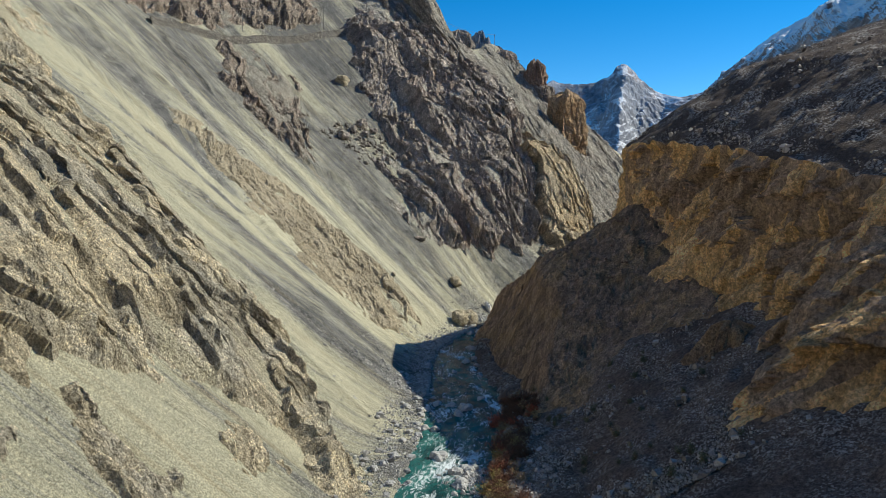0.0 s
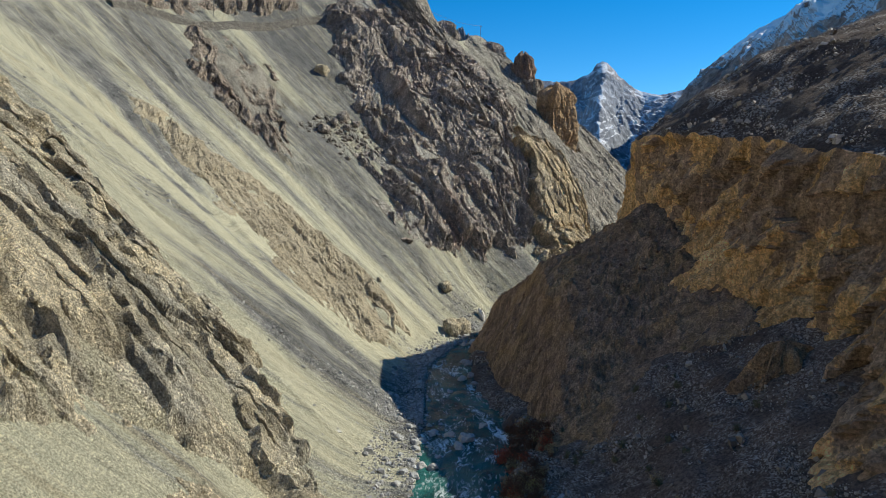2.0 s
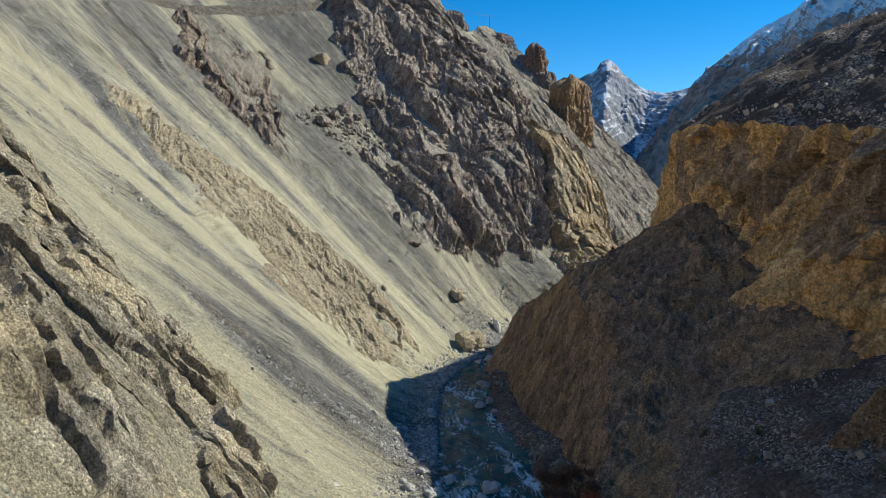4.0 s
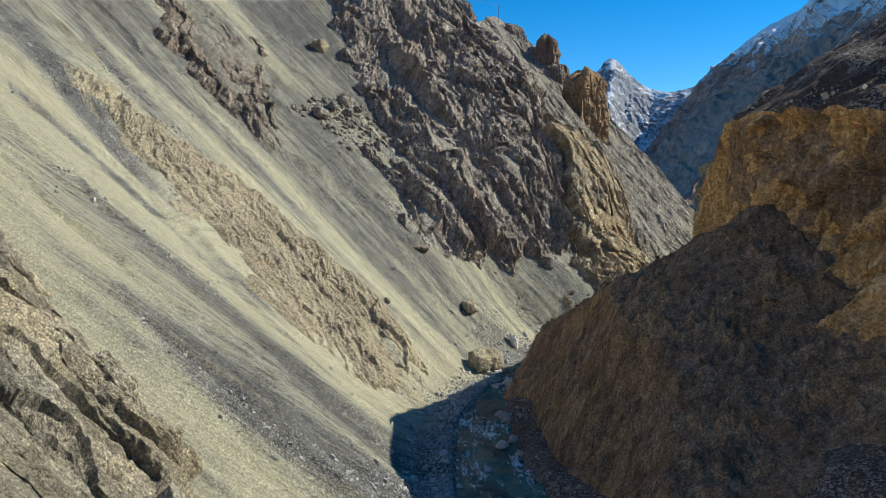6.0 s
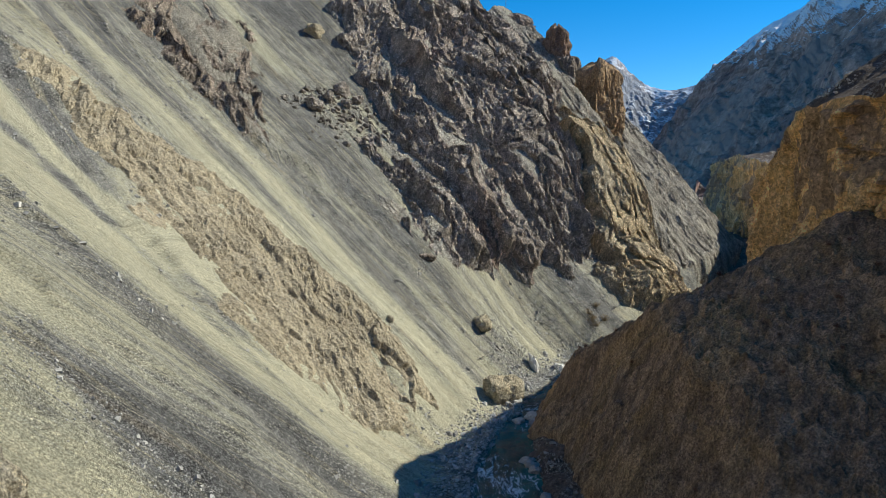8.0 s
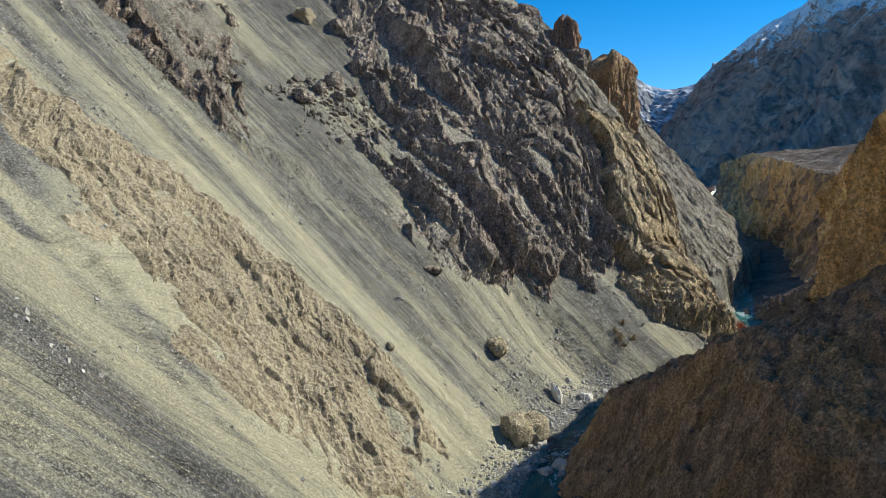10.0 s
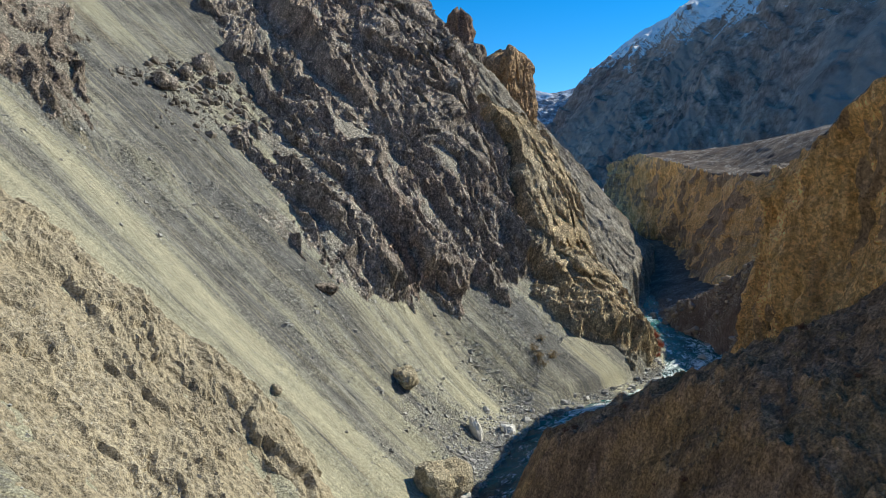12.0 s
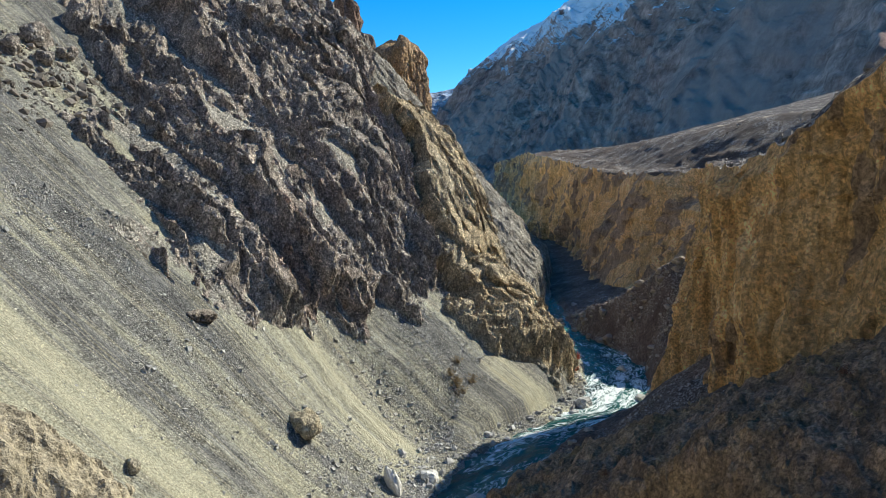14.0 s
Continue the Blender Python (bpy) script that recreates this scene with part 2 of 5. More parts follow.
def make_mountain(name, low, high, snow_from, snow_to, patchy=0.5):
    """Far rock with snow above a height, held in the gullies."""
    n = Nodes(name)
    at = n.place()
    streak = n.noise(n.place((1, 1, 0.45)), 0.005, 10, 0.72, 0.5)
    patch = n.noise(at, 0.0022, 6, 0.6, 0.5)
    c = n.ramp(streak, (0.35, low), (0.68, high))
    strata = n.noise(n.place((0.5, 0.5, 2.0), (0.9, -0.5, 0.4)), 0.012, 9, 0.7, 0.4)
    c = n.mix(1.0, c, n.ramp(strata, (0.36, 0.7), (0.64, 1.3)), "MULTIPLY")
    c = n.mix(1.0, c, n.ramp(n.noise(n.place((1, 1, 0.5), (0.6, -0.3, 0)), 0.05, 9, 0.75), (0.36, 0.55), (0.64, 1.5)), "MULTIPLY")
    c = n.mix(n.ramp(patch, (0.50, 0.0), (0.60, 0.75)), c, (0.34, 0.25, 0.215))
    g = n.put("ShaderNodeNewGeometry")
    split = n.t.nodes.new("ShaderNodeSeparateXYZ")
    n.link(g.outputs["Position"], split.inputs[0])
    lift = n.math("DIVIDE", n.math("SUBTRACT", split.outputs["Z"], snow_from), snow_to - snow_from)
    up = n.t.nodes.new("ShaderNodeSeparateXYZ")
    n.link(g.outputs["True Normal"], up.inputs[0])
    hold = n.math("MULTIPLY", n.math("SUBTRACT", up.outputs["Z"], 0.68), 0.7)
    amount = n.math("ADD", n.math("ADD", lift, hold), n.math("MULTIPLY", n.math("SUBTRACT", n.noise(n.place((1, 1, 0.5), (0.3, 0.4, 0)), 0.007, 10, 0.68, 0.6), 0.5), patchy * 6))
    c = n.mix(n.ramp(amount, (0.45, 0.0), (0.74, 0.85)), c, (0.80, 0.83, 0.88))
    return n.done(c, n.math("ADD", streak, n.math("MULTIPLY", n.noise(at, 0.05, 8, 0.7), 0.3)), 13.0, 0.9)


SCREE = make_scree()
HUMMOCK = make_talus("crumbly_tan_earth", (0.27, 0.23, 0.16), (0.38, 0.325, 0.225), (0.40, 0.36, 0.28), 0.3)
CRAG = make_rock("dark_brown_crag", (0.19, 0.16, 0.138), (0.365, 0.318, 0.272), (0.53, 0.48, 0.415), (0.37, 0.235, 0.17), 1.0, (0.5, 0.35, 0), 0.6, 0.9, (0.43, 0.405, 0.345), 0.5)
SPUR = make_rock("grey_tan_rock", (0.32, 0.29, 0.23), (0.475, 0.435, 0.345), (0.60, 0.55, 0.43), (0.70, 0.56, 0.33), 1.3, (0.6, 0.3, 0), 0.47, 0.9, (0.52, 0.475, 0.34), 0.22)
UMBER = make_rock("reddish_brown_rock", (0.17, 0.14, 0.115), (0.30, 0.25, 0.20), (0.42, 0.36, 0.29), (0.32, 0.20, 0.14), 1.2, (0.5, 0.4, 0))
RUBBLE = make_rock("grey_brown_rubble", (0.19, 0.172, 0.145), (0.31, 0.283, 0.238), (0.42, 0.385, 0.325), (0.30, 0.225, 0.16), 2.2, (0.3, 0.3, 0))
GOLD = make_rock("golden_rock", (0.27, 0.225, 0.16), (0.46, 0.39, 0.28), (0.60, 0.515, 0.365), (0.58, 0.41, 0.2), 1.0, (0.2, 0.5, 0), 0.5)
FACE = make_rock("streaked_golden_rock", (0.22, 0.15, 0.10), (0.44, 0.31, 0.19), (0.60, 0.45, 0.29), (0.55, 0.35, 0.17), 1.0, (0.2, 0.2, 0), 0.5)
PINNACLE = make_rock("brown_pinnacle_rock", (0.15, 0.105, 0.085), (0.27, 0.195, 0.15), (0.38, 0.29, 0.22), (0.36, 0.22, 0.14), 1.2, (0.2, 0.5, 0), 0.55)
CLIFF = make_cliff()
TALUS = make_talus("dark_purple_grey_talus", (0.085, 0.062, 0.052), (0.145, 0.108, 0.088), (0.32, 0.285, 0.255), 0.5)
MOUND = make_rock("brown_mound_earth", (0.18, 0.125, 0.092), (0.285, 0.198, 0.138), (0.40, 0.28, 0.185), (0.50, 0.32, 0.13), 1.6, (0.0, 0.0, 0), 0.55, 0.5, chip=0.2)
TERRACE = make_terrace()
WATER = make_water()
BLUE = make_mountain("bare_mountain", (0.17, 0.095, 0.08), (0.50, 0.315, 0.245), 500, 880, 0.5)
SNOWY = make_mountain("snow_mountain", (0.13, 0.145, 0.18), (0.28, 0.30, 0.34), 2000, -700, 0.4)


# ---- terrain arithmetic ----
def hash01(ix, iy, iz, seed):
    """A random number from 0 to 1 at each whole-numbered lattice point."""
    n = (ix.astype(np.int64) * 374761393 + iy.astype(np.int64) * 668265263 + iz.astype(np.int64) * 2147483647 + seed * 974634777) & 0xFFFFFFFF
    n = ((n ^ (n >> 13)) * 1274126177) & 0xFFFFFFFF
    n = ((n ^ (n >> 16)) * 2246822519) & 0xFFFFFFFF
    return ((n ^ (n >> 15)) & 0xFFFFFF) / 16777215.0


def vnoise(x, y, z=None, seed=0):
    """Smooth lattice noise, -1 to 1."""
    x, y = np.asarray(x, float), np.asarray(y, float)
    z = np.zeros_like(x) if z is None else np.asarray(z, float)
    ix, iy, iz = np.floor(x), np.floor(y), np.floor(z)
    fx, fy, fz = x - ix, y - iy, z - iz
    ux, uy, uz = (f * f * f * (f * (f * 6 - 15) + 10) for f in (fx, fy, fz))
    total = 0.0
    for a, wx in ((0, 1 - ux), (1, ux)):
        for b, wy in ((0, 1 - uy), (1, uy)):
            for c, wz in ((0, 1 - uz), (1, uz)):
                total = total + wx * wy * wz * hash01(ix + a, iy + b, iz + c, seed)
    return total * 2 - 1


def fbm(x, y, z=None, octaves=4, seed=0, gain=0.5):
    total, amp, f = 0.0, 1.0, 1.0
    for k in range(octaves):
        total = total + amp * vnoise(x * f, y * f, None if z is None else z * f, seed + k)
        amp, f = amp * gain, f * 2.03
    return total


def ridged(x, y, z=None, octaves=4, seed=0, gain=0.5):
    """Noise with sharp crests, about 0 to 1."""
    total, amp, f, weight, top = 0.0, 1.0, 1.0, 1.0, 0.0
    for k in range(octaves):
        n = (1 - np.abs(vnoise(x * f, y * f, None if z is None else z * f, seed + k))) ** 2
        total = total + amp * n * weight
        weight = np.clip(n * 1.6, 0, 1)
        top += amp
        amp, f = amp * gain, f * 2.07
    return total / top


def blocks(x, y, z=None, seed=0):
    """Cells of a jittered lattice: the step of each cell (0 to 1) and the distance to its border."""
    z = np.zeros_like(x) if z is None else z
    ix, iy, iz = np.floor(x), np.floor(y), np.floor(z)
    best = np.full(np.shape(x), 9.0)
    second = best.copy()
    step = np.zeros(np.shape(x))
    for a in (-1, 0, 1):
        for b in (-1, 0, 1):
            for c in (-1, 0, 1):
                cx, cy, cz = ix + a, iy + b, iz + c
                d = (cx + hash01(cx, cy, cz, seed) - x) ** 2 + (cy + hash01(cx, cy, cz, seed + 1) - y) ** 2 + (cz + hash01(cx, cy, cz, seed + 2) - z) ** 2
                near = d < best
                second = np.where(near, best, np.minimum(second, d))
                step = np.where(near, hash01(cx, cy, cz, seed + 3), step)
                best = np.where(near, d, best)
    return step, np.sqrt(second) - np.sqrt(best)


def facets(x, y, sizes, seed, tip=0.7, step=0.3):
    """Broken rock in plates of several sizes that tip each its own way: relief in metres, and a random tone of the plates."""
    high, tone = 0.0, 0.0
    for k, size in enumerate(sizes):
        u, v = x / size, y / size
        ix, iy = np.floor(u), np.floor(v)
        best, second = np.full(np.shape(u), 9.0), np.full(np.shape(u), 9.0)
        pick, du, dv = np.zeros(np.shape(u)), np.zeros(np.shape(u)), np.zeros(np.shape(u))
        for a in (-1, 0, 1):
            for b in (-1, 0, 1):
                h = hash01(ix + a, iy + b, 0 * ix, seed + 5 * k)
                ou, ov = u - ix - a - h, v - iy - b - (h * 37.7) % 1
                d = ou**2 + ov**2
                near = d < best
                second = np.where(near, best, np.minimum(second, d))
                pick, du, dv = np.where(near, h, pick), np.where(near, ou, du), np.where(near, ov, dv)
                best = np.where(near, d, best)
        edge = np.sqrt(second) - np.sqrt(best)
        lift, t1, t2 = (pick * 91.3) % 1, (pick * 173.7) % 1, (pick * 311.9) % 1
        high = high + size * (step * (lift - 0.5) + tip * ((t1 - 0.5) * du + (t2 - 0.5) * dv) + 0.16 * np.minimum(edge, 0.3))
        tone = tone + (lift - 0.5) * (0.8 if k == 0 else 0.6)
    return high, np.clip(0.5 + tone, 0, 1)


def smooth(a, b, v):
    t = np.clip((v - a) / (b - a), 0, 1)
    return t * t * (3 - 2 * t)


def spline(knots, steps=24):
    """A smooth line through the knots (rows of numbers), closely stepped."""
    k = np.array(knots, float)
    k = np.vstack([2 * k[0] - k[1], k, 2 * k[-1] - k[-2]])
    out = []
    for i in range(1, len(k) - 2):
        t = np.linspace(0, 1, steps, endpoint=False)[:, None]
        a, b, c, d = k[i - 1 : i + 3]
        out.append(0.5 * (2 * b + (c - a) * t + (2 * a - 5 * b + 4 * c - d) * t**2 + (3 * b - a - 3 * c + d) * t**3))
    return np.vstack([*out, k[-2]])


def water_level(y):
    return 0.009 * (np.asarray(y, float) - 60)


# The foot of the scree hillside, from behind the camera up the valley.
FOOT = spline([(-16, -160), (-13, -60), (-6, 20), (-1, 60), (1, 100), (2, 140), (13, 173), (28, 203), (45, 228), (66, 250), (84, 272), (98, 304), (114, 336), (137, 375), (162, 420), (190, 480), (215, 560), (240, 700)])
FOOT_S = np.r_[0, np.cumsum(np.hypot(*np.diff(FOOT, axis=0).T))]
FOOT_T = np.gradient(FOOT, FOOT_S, axis=0)
for _ in range(60):  # fall lines that fan out evenly
    FOOT_T[1:-1] = (FOOT_T[:-2] + FOOT_T[1:-1] + FOOT_T[2:]) / 3
FOOT_T /= np.hypot(*FOOT_T.T)[:, None]


def hill_xy(s, d):
    """The place in plan of a point s along the hill's foot and d up its fall line."""
    fx, fy = np.interp(s, FOOT_S, FOOT[:, 0]), np.interp(s, FOOT_S, FOOT[:, 1])
    tx, ty = np.interp(s, FOOT_S, FOOT_T[:, 0]), np.interp(s, FOOT_S, FOOT_T[:, 1])
    return fx - ty * d, fy + tx * d


def hill_base(s, d):
    """Height of the scree hillside without its outcrops."""
    slope = np.interp(s, (0, 190, 235, 300, 345, 385, 420, 450, 480, 560, 620, 720), (0.9, 0.9, 0.81, 0.78, 0.79, 0.86, 0.96, 1.03, 1.2, 1.3, 1.22, 1.15))
    step = np.interp(s, (345, 365, 390, 420, 440, 470, 500, 560, 640), (0, 5, 10, 18, 24, 18, 5, 0, 0))
    toe = np.interp(s, (455, 485, 520, 640), (0, 14, 15, 8))
    start = np.interp(s, (150, 200, 222, 253, 280, 305, 330), (2.5, 4, 7, 2.5, 3.5, 5, 2.5))
    bar = np.interp(s, (340, 360, 375, 398, 415, 430, 456, 491), (1, 2, 4, 14, 18, 15, 8, 3))
    even = smooth(375, 392, s) * smooth(455, 440, s)
    up = np.maximum(d - start * (1 - even), 0)
    rise = up - 3 * (1 - 0.8 * even) * (1 - np.exp(-up / 3))
    steep = smooth(470, 505, s)
    z = rise * slope * (1 - steep) + steep * (1.08 * np.minimum(rise, 60) + 0.85 * np.maximum(rise - 60, 0)) + step * smooth(14, 36, d) + toe * smooth(-1, 3, d) + 0.05 * np.maximum(d, 0)
    z = z + 13 * np.exp(-(((s - 590) / 15) ** 2)) * smooth(62, 92, d)
    z = z - 2.5 * np.exp(-(((s - 556) / 16) ** 2)) * smooth(98, 108, d)
    z = z - 15.0 * np.exp(-(((s - 482) / 13) ** 2)) * smooth(56, 70, d) * smooth(112, 92, d)
    ridge = np.interp(s, (0, 430, 470, 520, 560, 600, 640, 800), (300, 210, 168, 142, 134, 128, 124, 120))
    z = z - 1.9 * np.maximum(d - ridge, 0) * smooth(430, 480, s)
    z = z + 2.4 * smooth(-bar + 4.0, -bar + 5.2, d) * smooth(376, 392, s) * smooth(452, 442, s) * smooth(30, 0, d)
    return z + water_level(hill_xy(s, 0 * d)[1]) - 1.0 + 1.5 * smooth(-bar - 2, -bar + 2, d) + 0.03 * np.maximum(np.minimum(d, 0) + bar, 0) + 0.66 * smooth(375, 392, s) * smooth(455, 435, s) * smooth(44, 0, d) * np.maximum(np.minimum(d, 0) + bar - 4, 0)


BANK_Y, BANK_X = (-160, -60, 0, 50, 83, 103, 115, 129, 137, 157, 170, 186, 197, 209, 216, 221, 231, 247, 264, 280, 300, 329, 420, 560), (2, 4, 8, 12, 17.5, 17, 14, 12.5, 12, 13.5, 17, 32, 40, 55, 68, 79, 88, 98, 101.5, 102.5, 106, 119, 152, 185)
EDGE_Y = (-160, -60, 0, 40, 62, 85, 109, 120, 131, 146, 157, 166, 180, 197, 211, 224, 228, 237, 280, 335, 358, 395, 443, 503, 591, 695, 900)
EDGE_X = (100, 90, 80, 75, 72, 68.5, 66, 61, 57.5, 55, 57, 60, 67, 77, 84.5, 97, 132, 158, 166, 161, 168, 178, 195, 215, 231, 251, 300)
EDGE_Z = (46, 46, 46, 47, 49.5, 54, 57, 58.5, 59.5, 59.5, 56, 52.5, 50, 50, 51.5, 51, 51, 52, 53, 52.5, 52.5, 54, 57.5, 63, 73, 70, 72)
FOOT_Y2 = (-160, -60, 0, 20, 30, 37, 44, 50, 57, 66, 76, 90, 105, 118, 131, 146, 157, 166, 180, 197, 211, 224, 235, 241, 250, 285, 335, 395, 503, 695, 900)
FOOT_X2 = (70, 62, 54, 52, 47, 46.5, 52, 58.5, 60, 60.5, 59, 58, 57, 56, 55, 53.5, 55, 58, 64, 72, 78, 84, 90, 118, 134, 138, 136, 165, 207, 243, 290)
RIDGE = spline([(57, 131, 43), (44, 137.5, 34), (36, 141.5, 29), (28, 148, 23), (20, 154, 15), (15, 157, 8)], 10)

KNOB = [(124, 243, 36), (118, 249, 32), (112, 257, 26.5), (107.5, 267, 21), (106, 279, 15), (108, 292, 8.5), (111, 305, 2.5)]
APRON = [(57, 131, 43), (57, 120, 37), (57.5, 108, 31.5), (58.5, 85, 26), (59.5, 66, 22.5)]


def bank_ground(x, y):
    """Height of the gravel bank and the talus on the shaded side."""
    r = x - np.interp(y, BANK_Y, BANK_X)
    z = np.where(r < 0, 0.35 * r, 0.9 * smooth(0, 2, r) + 0.24 * np.clip(r, 0, 15) + (0.56 - 0.46 * smooth(258, 300, y)) * np.maximum(r - 15, 0))
    z = z + (1.0 + 4.5 * np.exp(-(((y - 88) / 22) ** 2))) * smooth(5, 25, r)
    for a, b in zip(KNOB, KNOB[1:]):
        t = np.clip(((x - a[0]) * (b[0] - a[0]) + (y - a[1]) * (b[1] - a[1])) / ((b[0] - a[0]) ** 2 + (b[1] - a[1]) ** 2), 0, 1)
        q = np.hypot(x - a[0] - t * (b[0] - a[0]), y - a[1] - t * (b[1] - a[1]))
        z = np.maximum(z, np.minimum(a[2] + t * (b[2] - a[2]) - water_level(y) - 0.95 * q, 2.2 * r + 0.4))
    return np.maximum(z, -2.0) + water_level(y)


def mound_ground(x, y):
    """Height of the earth mound that leans on the cliff."""
    r = x - np.interp(y, BANK_Y, BANK_X)
    best = np.full(np.shape(x), -50.0)
    for k in range(len(RIDGE) - 1):
        a, b = RIDGE[k], RIDGE[k + 1]
        t = np.clip(((x - a[0]) * (b[0] - a[0]) + (y - a[1]) * (b[1] - a[1])) / ((b[0] - a[0]) ** 2 + (b[1] - a[1]) ** 2), 0, 1)
        q = np.hypot(x - a[0] - t * (b[0] - a[0]), y - a[1] - t * (b[1] - a[1]))
        top = a[2] + t * (b[2] - a[2])
        back = (b[0] - a[0]) * (y - a[1]) - (b[1] - a[1]) * (x - a[0]) < 0
        best = np.maximum(best, top - np.where(back, 1.9, 0.66) * (np.sqrt(q * q + 2.0) - 1.4))
    gully = 1.9 * (ridged(y / 5.5 + 0.25 * x, x / 30.0, seed=52, octaves=4, gain=0.6) - 0.5) + 1.4 * vnoise(y / 11.0, x / 40.0, seed=58)
    for k in range(len(APRON) - 1):
        a, b = APRON[k], APRON[k + 1]
        t = np.clip((y - a[1]) / (b[1] - a[1]), 0, 1)
        q = np.hypot(x - a[0] - t * (b[0] - a[0]), y - a[1] - t * (b[1] - a[1]))
        best = np.maximum(best, a[2] + t * (b[2] - a[2]) - 0.62 * q)
    return np.minimum(best, 1.75 * (r - 3.2 * smooth(160, 148, y) + gully) + 1.0) + water_level(y)


def right_ground(x, y):
    return np.maximum(bank_ground(x, y), mound_ground(x, y))


def terrace_ground(x, y):
    """Height of the stony terrace above the cliffs."""
    c = np.maximum(x - np.interp(y, EDGE_Y, EDGE_X), 0)
    z = np.interp(y, EDGE_Y, EDGE_Z)
    rise = 0.19 * np.maximum(c - 100, 0)
    near = 0.68 * c - 0.32 * np.maximum(c - 30, 0)
    far = np.maximum(74 - z, 0) * smooth(12, 60, c) + 0.04 * c + rise
    w = smooth(160, 200, y)
    return z + near * (1 - w) + far * w


# ---- building ----
def grid_mesh(name, x, y, z, material, keep=None, uv=None, values=None, flat=False):
    """A sheet of quads over equal-shaped grids of places; keep: which quads stay."""
    rows, cols = x.shape
    index = np.arange(rows * cols).reshape(rows, cols)
    quads = np.stack([index[:-1, :-1], index[:-1, 1:], index[1:, 1:], index[1:, :-1]], -1)
    quads = quads[keep] if keep is not None else quads.reshape(-1, 4)
    used = np.unique(quads)
    lookup = np.zeros(rows * cols, np.int64)
    lookup[used] = np.arange(len(used))
    quads = lookup[quads]
    me = bpy.data.meshes.new(name)
    me.vertices.add(len(used))
    me.vertices.foreach_set("co", np.stack([x.ravel()[used], y.ravel()[used], z.ravel()[used]], -1).astype(np.float32).ravel())
    me.loops.add(quads.size)
    me.loops.foreach_set("vertex_index", quads.ravel().astype(np.int32))
    me.polygons.add(len(quads))
    me.polygons.foreach_set("loop_start", np.arange(0, quads.size, 4, dtype=np.int32))
    me.polygons.foreach_set("use_smooth", np.full(len(quads), not flat))
    if uv is not None:
        layer = me.uv_layers.new(name="UVMap")
        layer.data.foreach_set("uv", np.stack([uv[0].ravel()[used], uv[1].ravel()[used]], -1)[quads.ravel()].astype(np.float32).ravel())
    for key, v in (values or {}).items():
        me.attributes.new(key, "FLOAT", "POINT").data.foreach_set("value", v.ravel()[used].astype(np.float32))
    me.materials.append(material)
    me.update(calc_edges=True)
    return new(name, me)


def inside(px, py, outline):
    """How far inside an outline each place lies (negative outside)."""
    o = np.array(outline, float)
    far = np.full(np.shape(px), 1e9)
    odd = np.zeros(np.shape(px), bool)
    for a, b in zip(o, np.roll(o, -1, 0)):
        t = np.clip(((px - a[0]) * (b[0] - a[0]) + (py - a[1]) * (b[1] - a[1])) / ((b - a) @ (b - a)), 0, 1)
        far = np.minimum(far, np.hypot(px - a[0] - t * (b[0] - a[0]), py - a[1] - t * (b[1] - a[1])))
        odd ^= ((a[1] > py) != (b[1] > py)) & (px < (b[0] - a[0]) * (py - a[1]) / (b[1] - a[1] + 1e-9) + a[0])
    return np.where(odd, far, -far)


def hill_relief(s, d):
    """Furrows, scarps and small relief on the scree, in metres up."""
    z = 0.5 * fbm(s / 5.0, d / 40.0, seed=3, octaves=4) + 0.16 * fbm(s / 1.3, d / 7.0, seed=9, octaves=3)
    z = z + 0.95 * (ridged(s / 6.5 + 0.4 * fbm(s / 20.0, d / 25.0, seed=14, octaves=2), d / 70.0, seed=12, octaves=4, gain=0.55) - 0.5)
    z = z + 1.6 * fbm(s / 28.0, d / 70.0, seed=21, octaves=2)
    for line, reach, high, left, right in SCARPS:
        at = np.interp(d, line[0], line[1]) + 1.6 * fbm(d / 7.0, 0 * d, seed=5, octaves=3)
        off = s - at
        z = z + high * smooth(reach[0], reach[0] + 8, d) * smooth(reach[1], reach[1] - 8, d) * np.where(off > 0, np.exp(-off / right), smooth(-left, 0, off))
    return z * smooth(0, 9, d)


# Scarps in the scree: along the fall line (up the slope, along the foot), reach, height, run-out to either side.
SCARPS = (
    (((10, 22, 44, 67, 95), (306, 321, 319, 315, 309)), (8, 100), 1.6, 4.0, 9.0),
    (((58, 80, 110), (350, 341, 341)), (56, 84), 2.2, 2.5, 6.0),
    (((75, 90, 110), (311, 304, 300)), (74, 120), 1.8, 2.0, 6.0),
    (((30, 70), (292, 301)), (34, 66), 1.0, 2.0, 4.0),
    (((95, 120, 145), (318, 314, 313)), (94, 144), 1.8, 1.0, 4.0),
    (((40, 70, 100), (276, 284, 290)), (44, 100), 1.1, 1.2, 4.0),
    (((100, 120, 140), (330, 332, 335)), (98, 136), 1.6, 1.2, 5.0),
    (((30, 60, 90), (262, 268, 276)), (38, 90), 0.9, 1.0, 3.0),
)


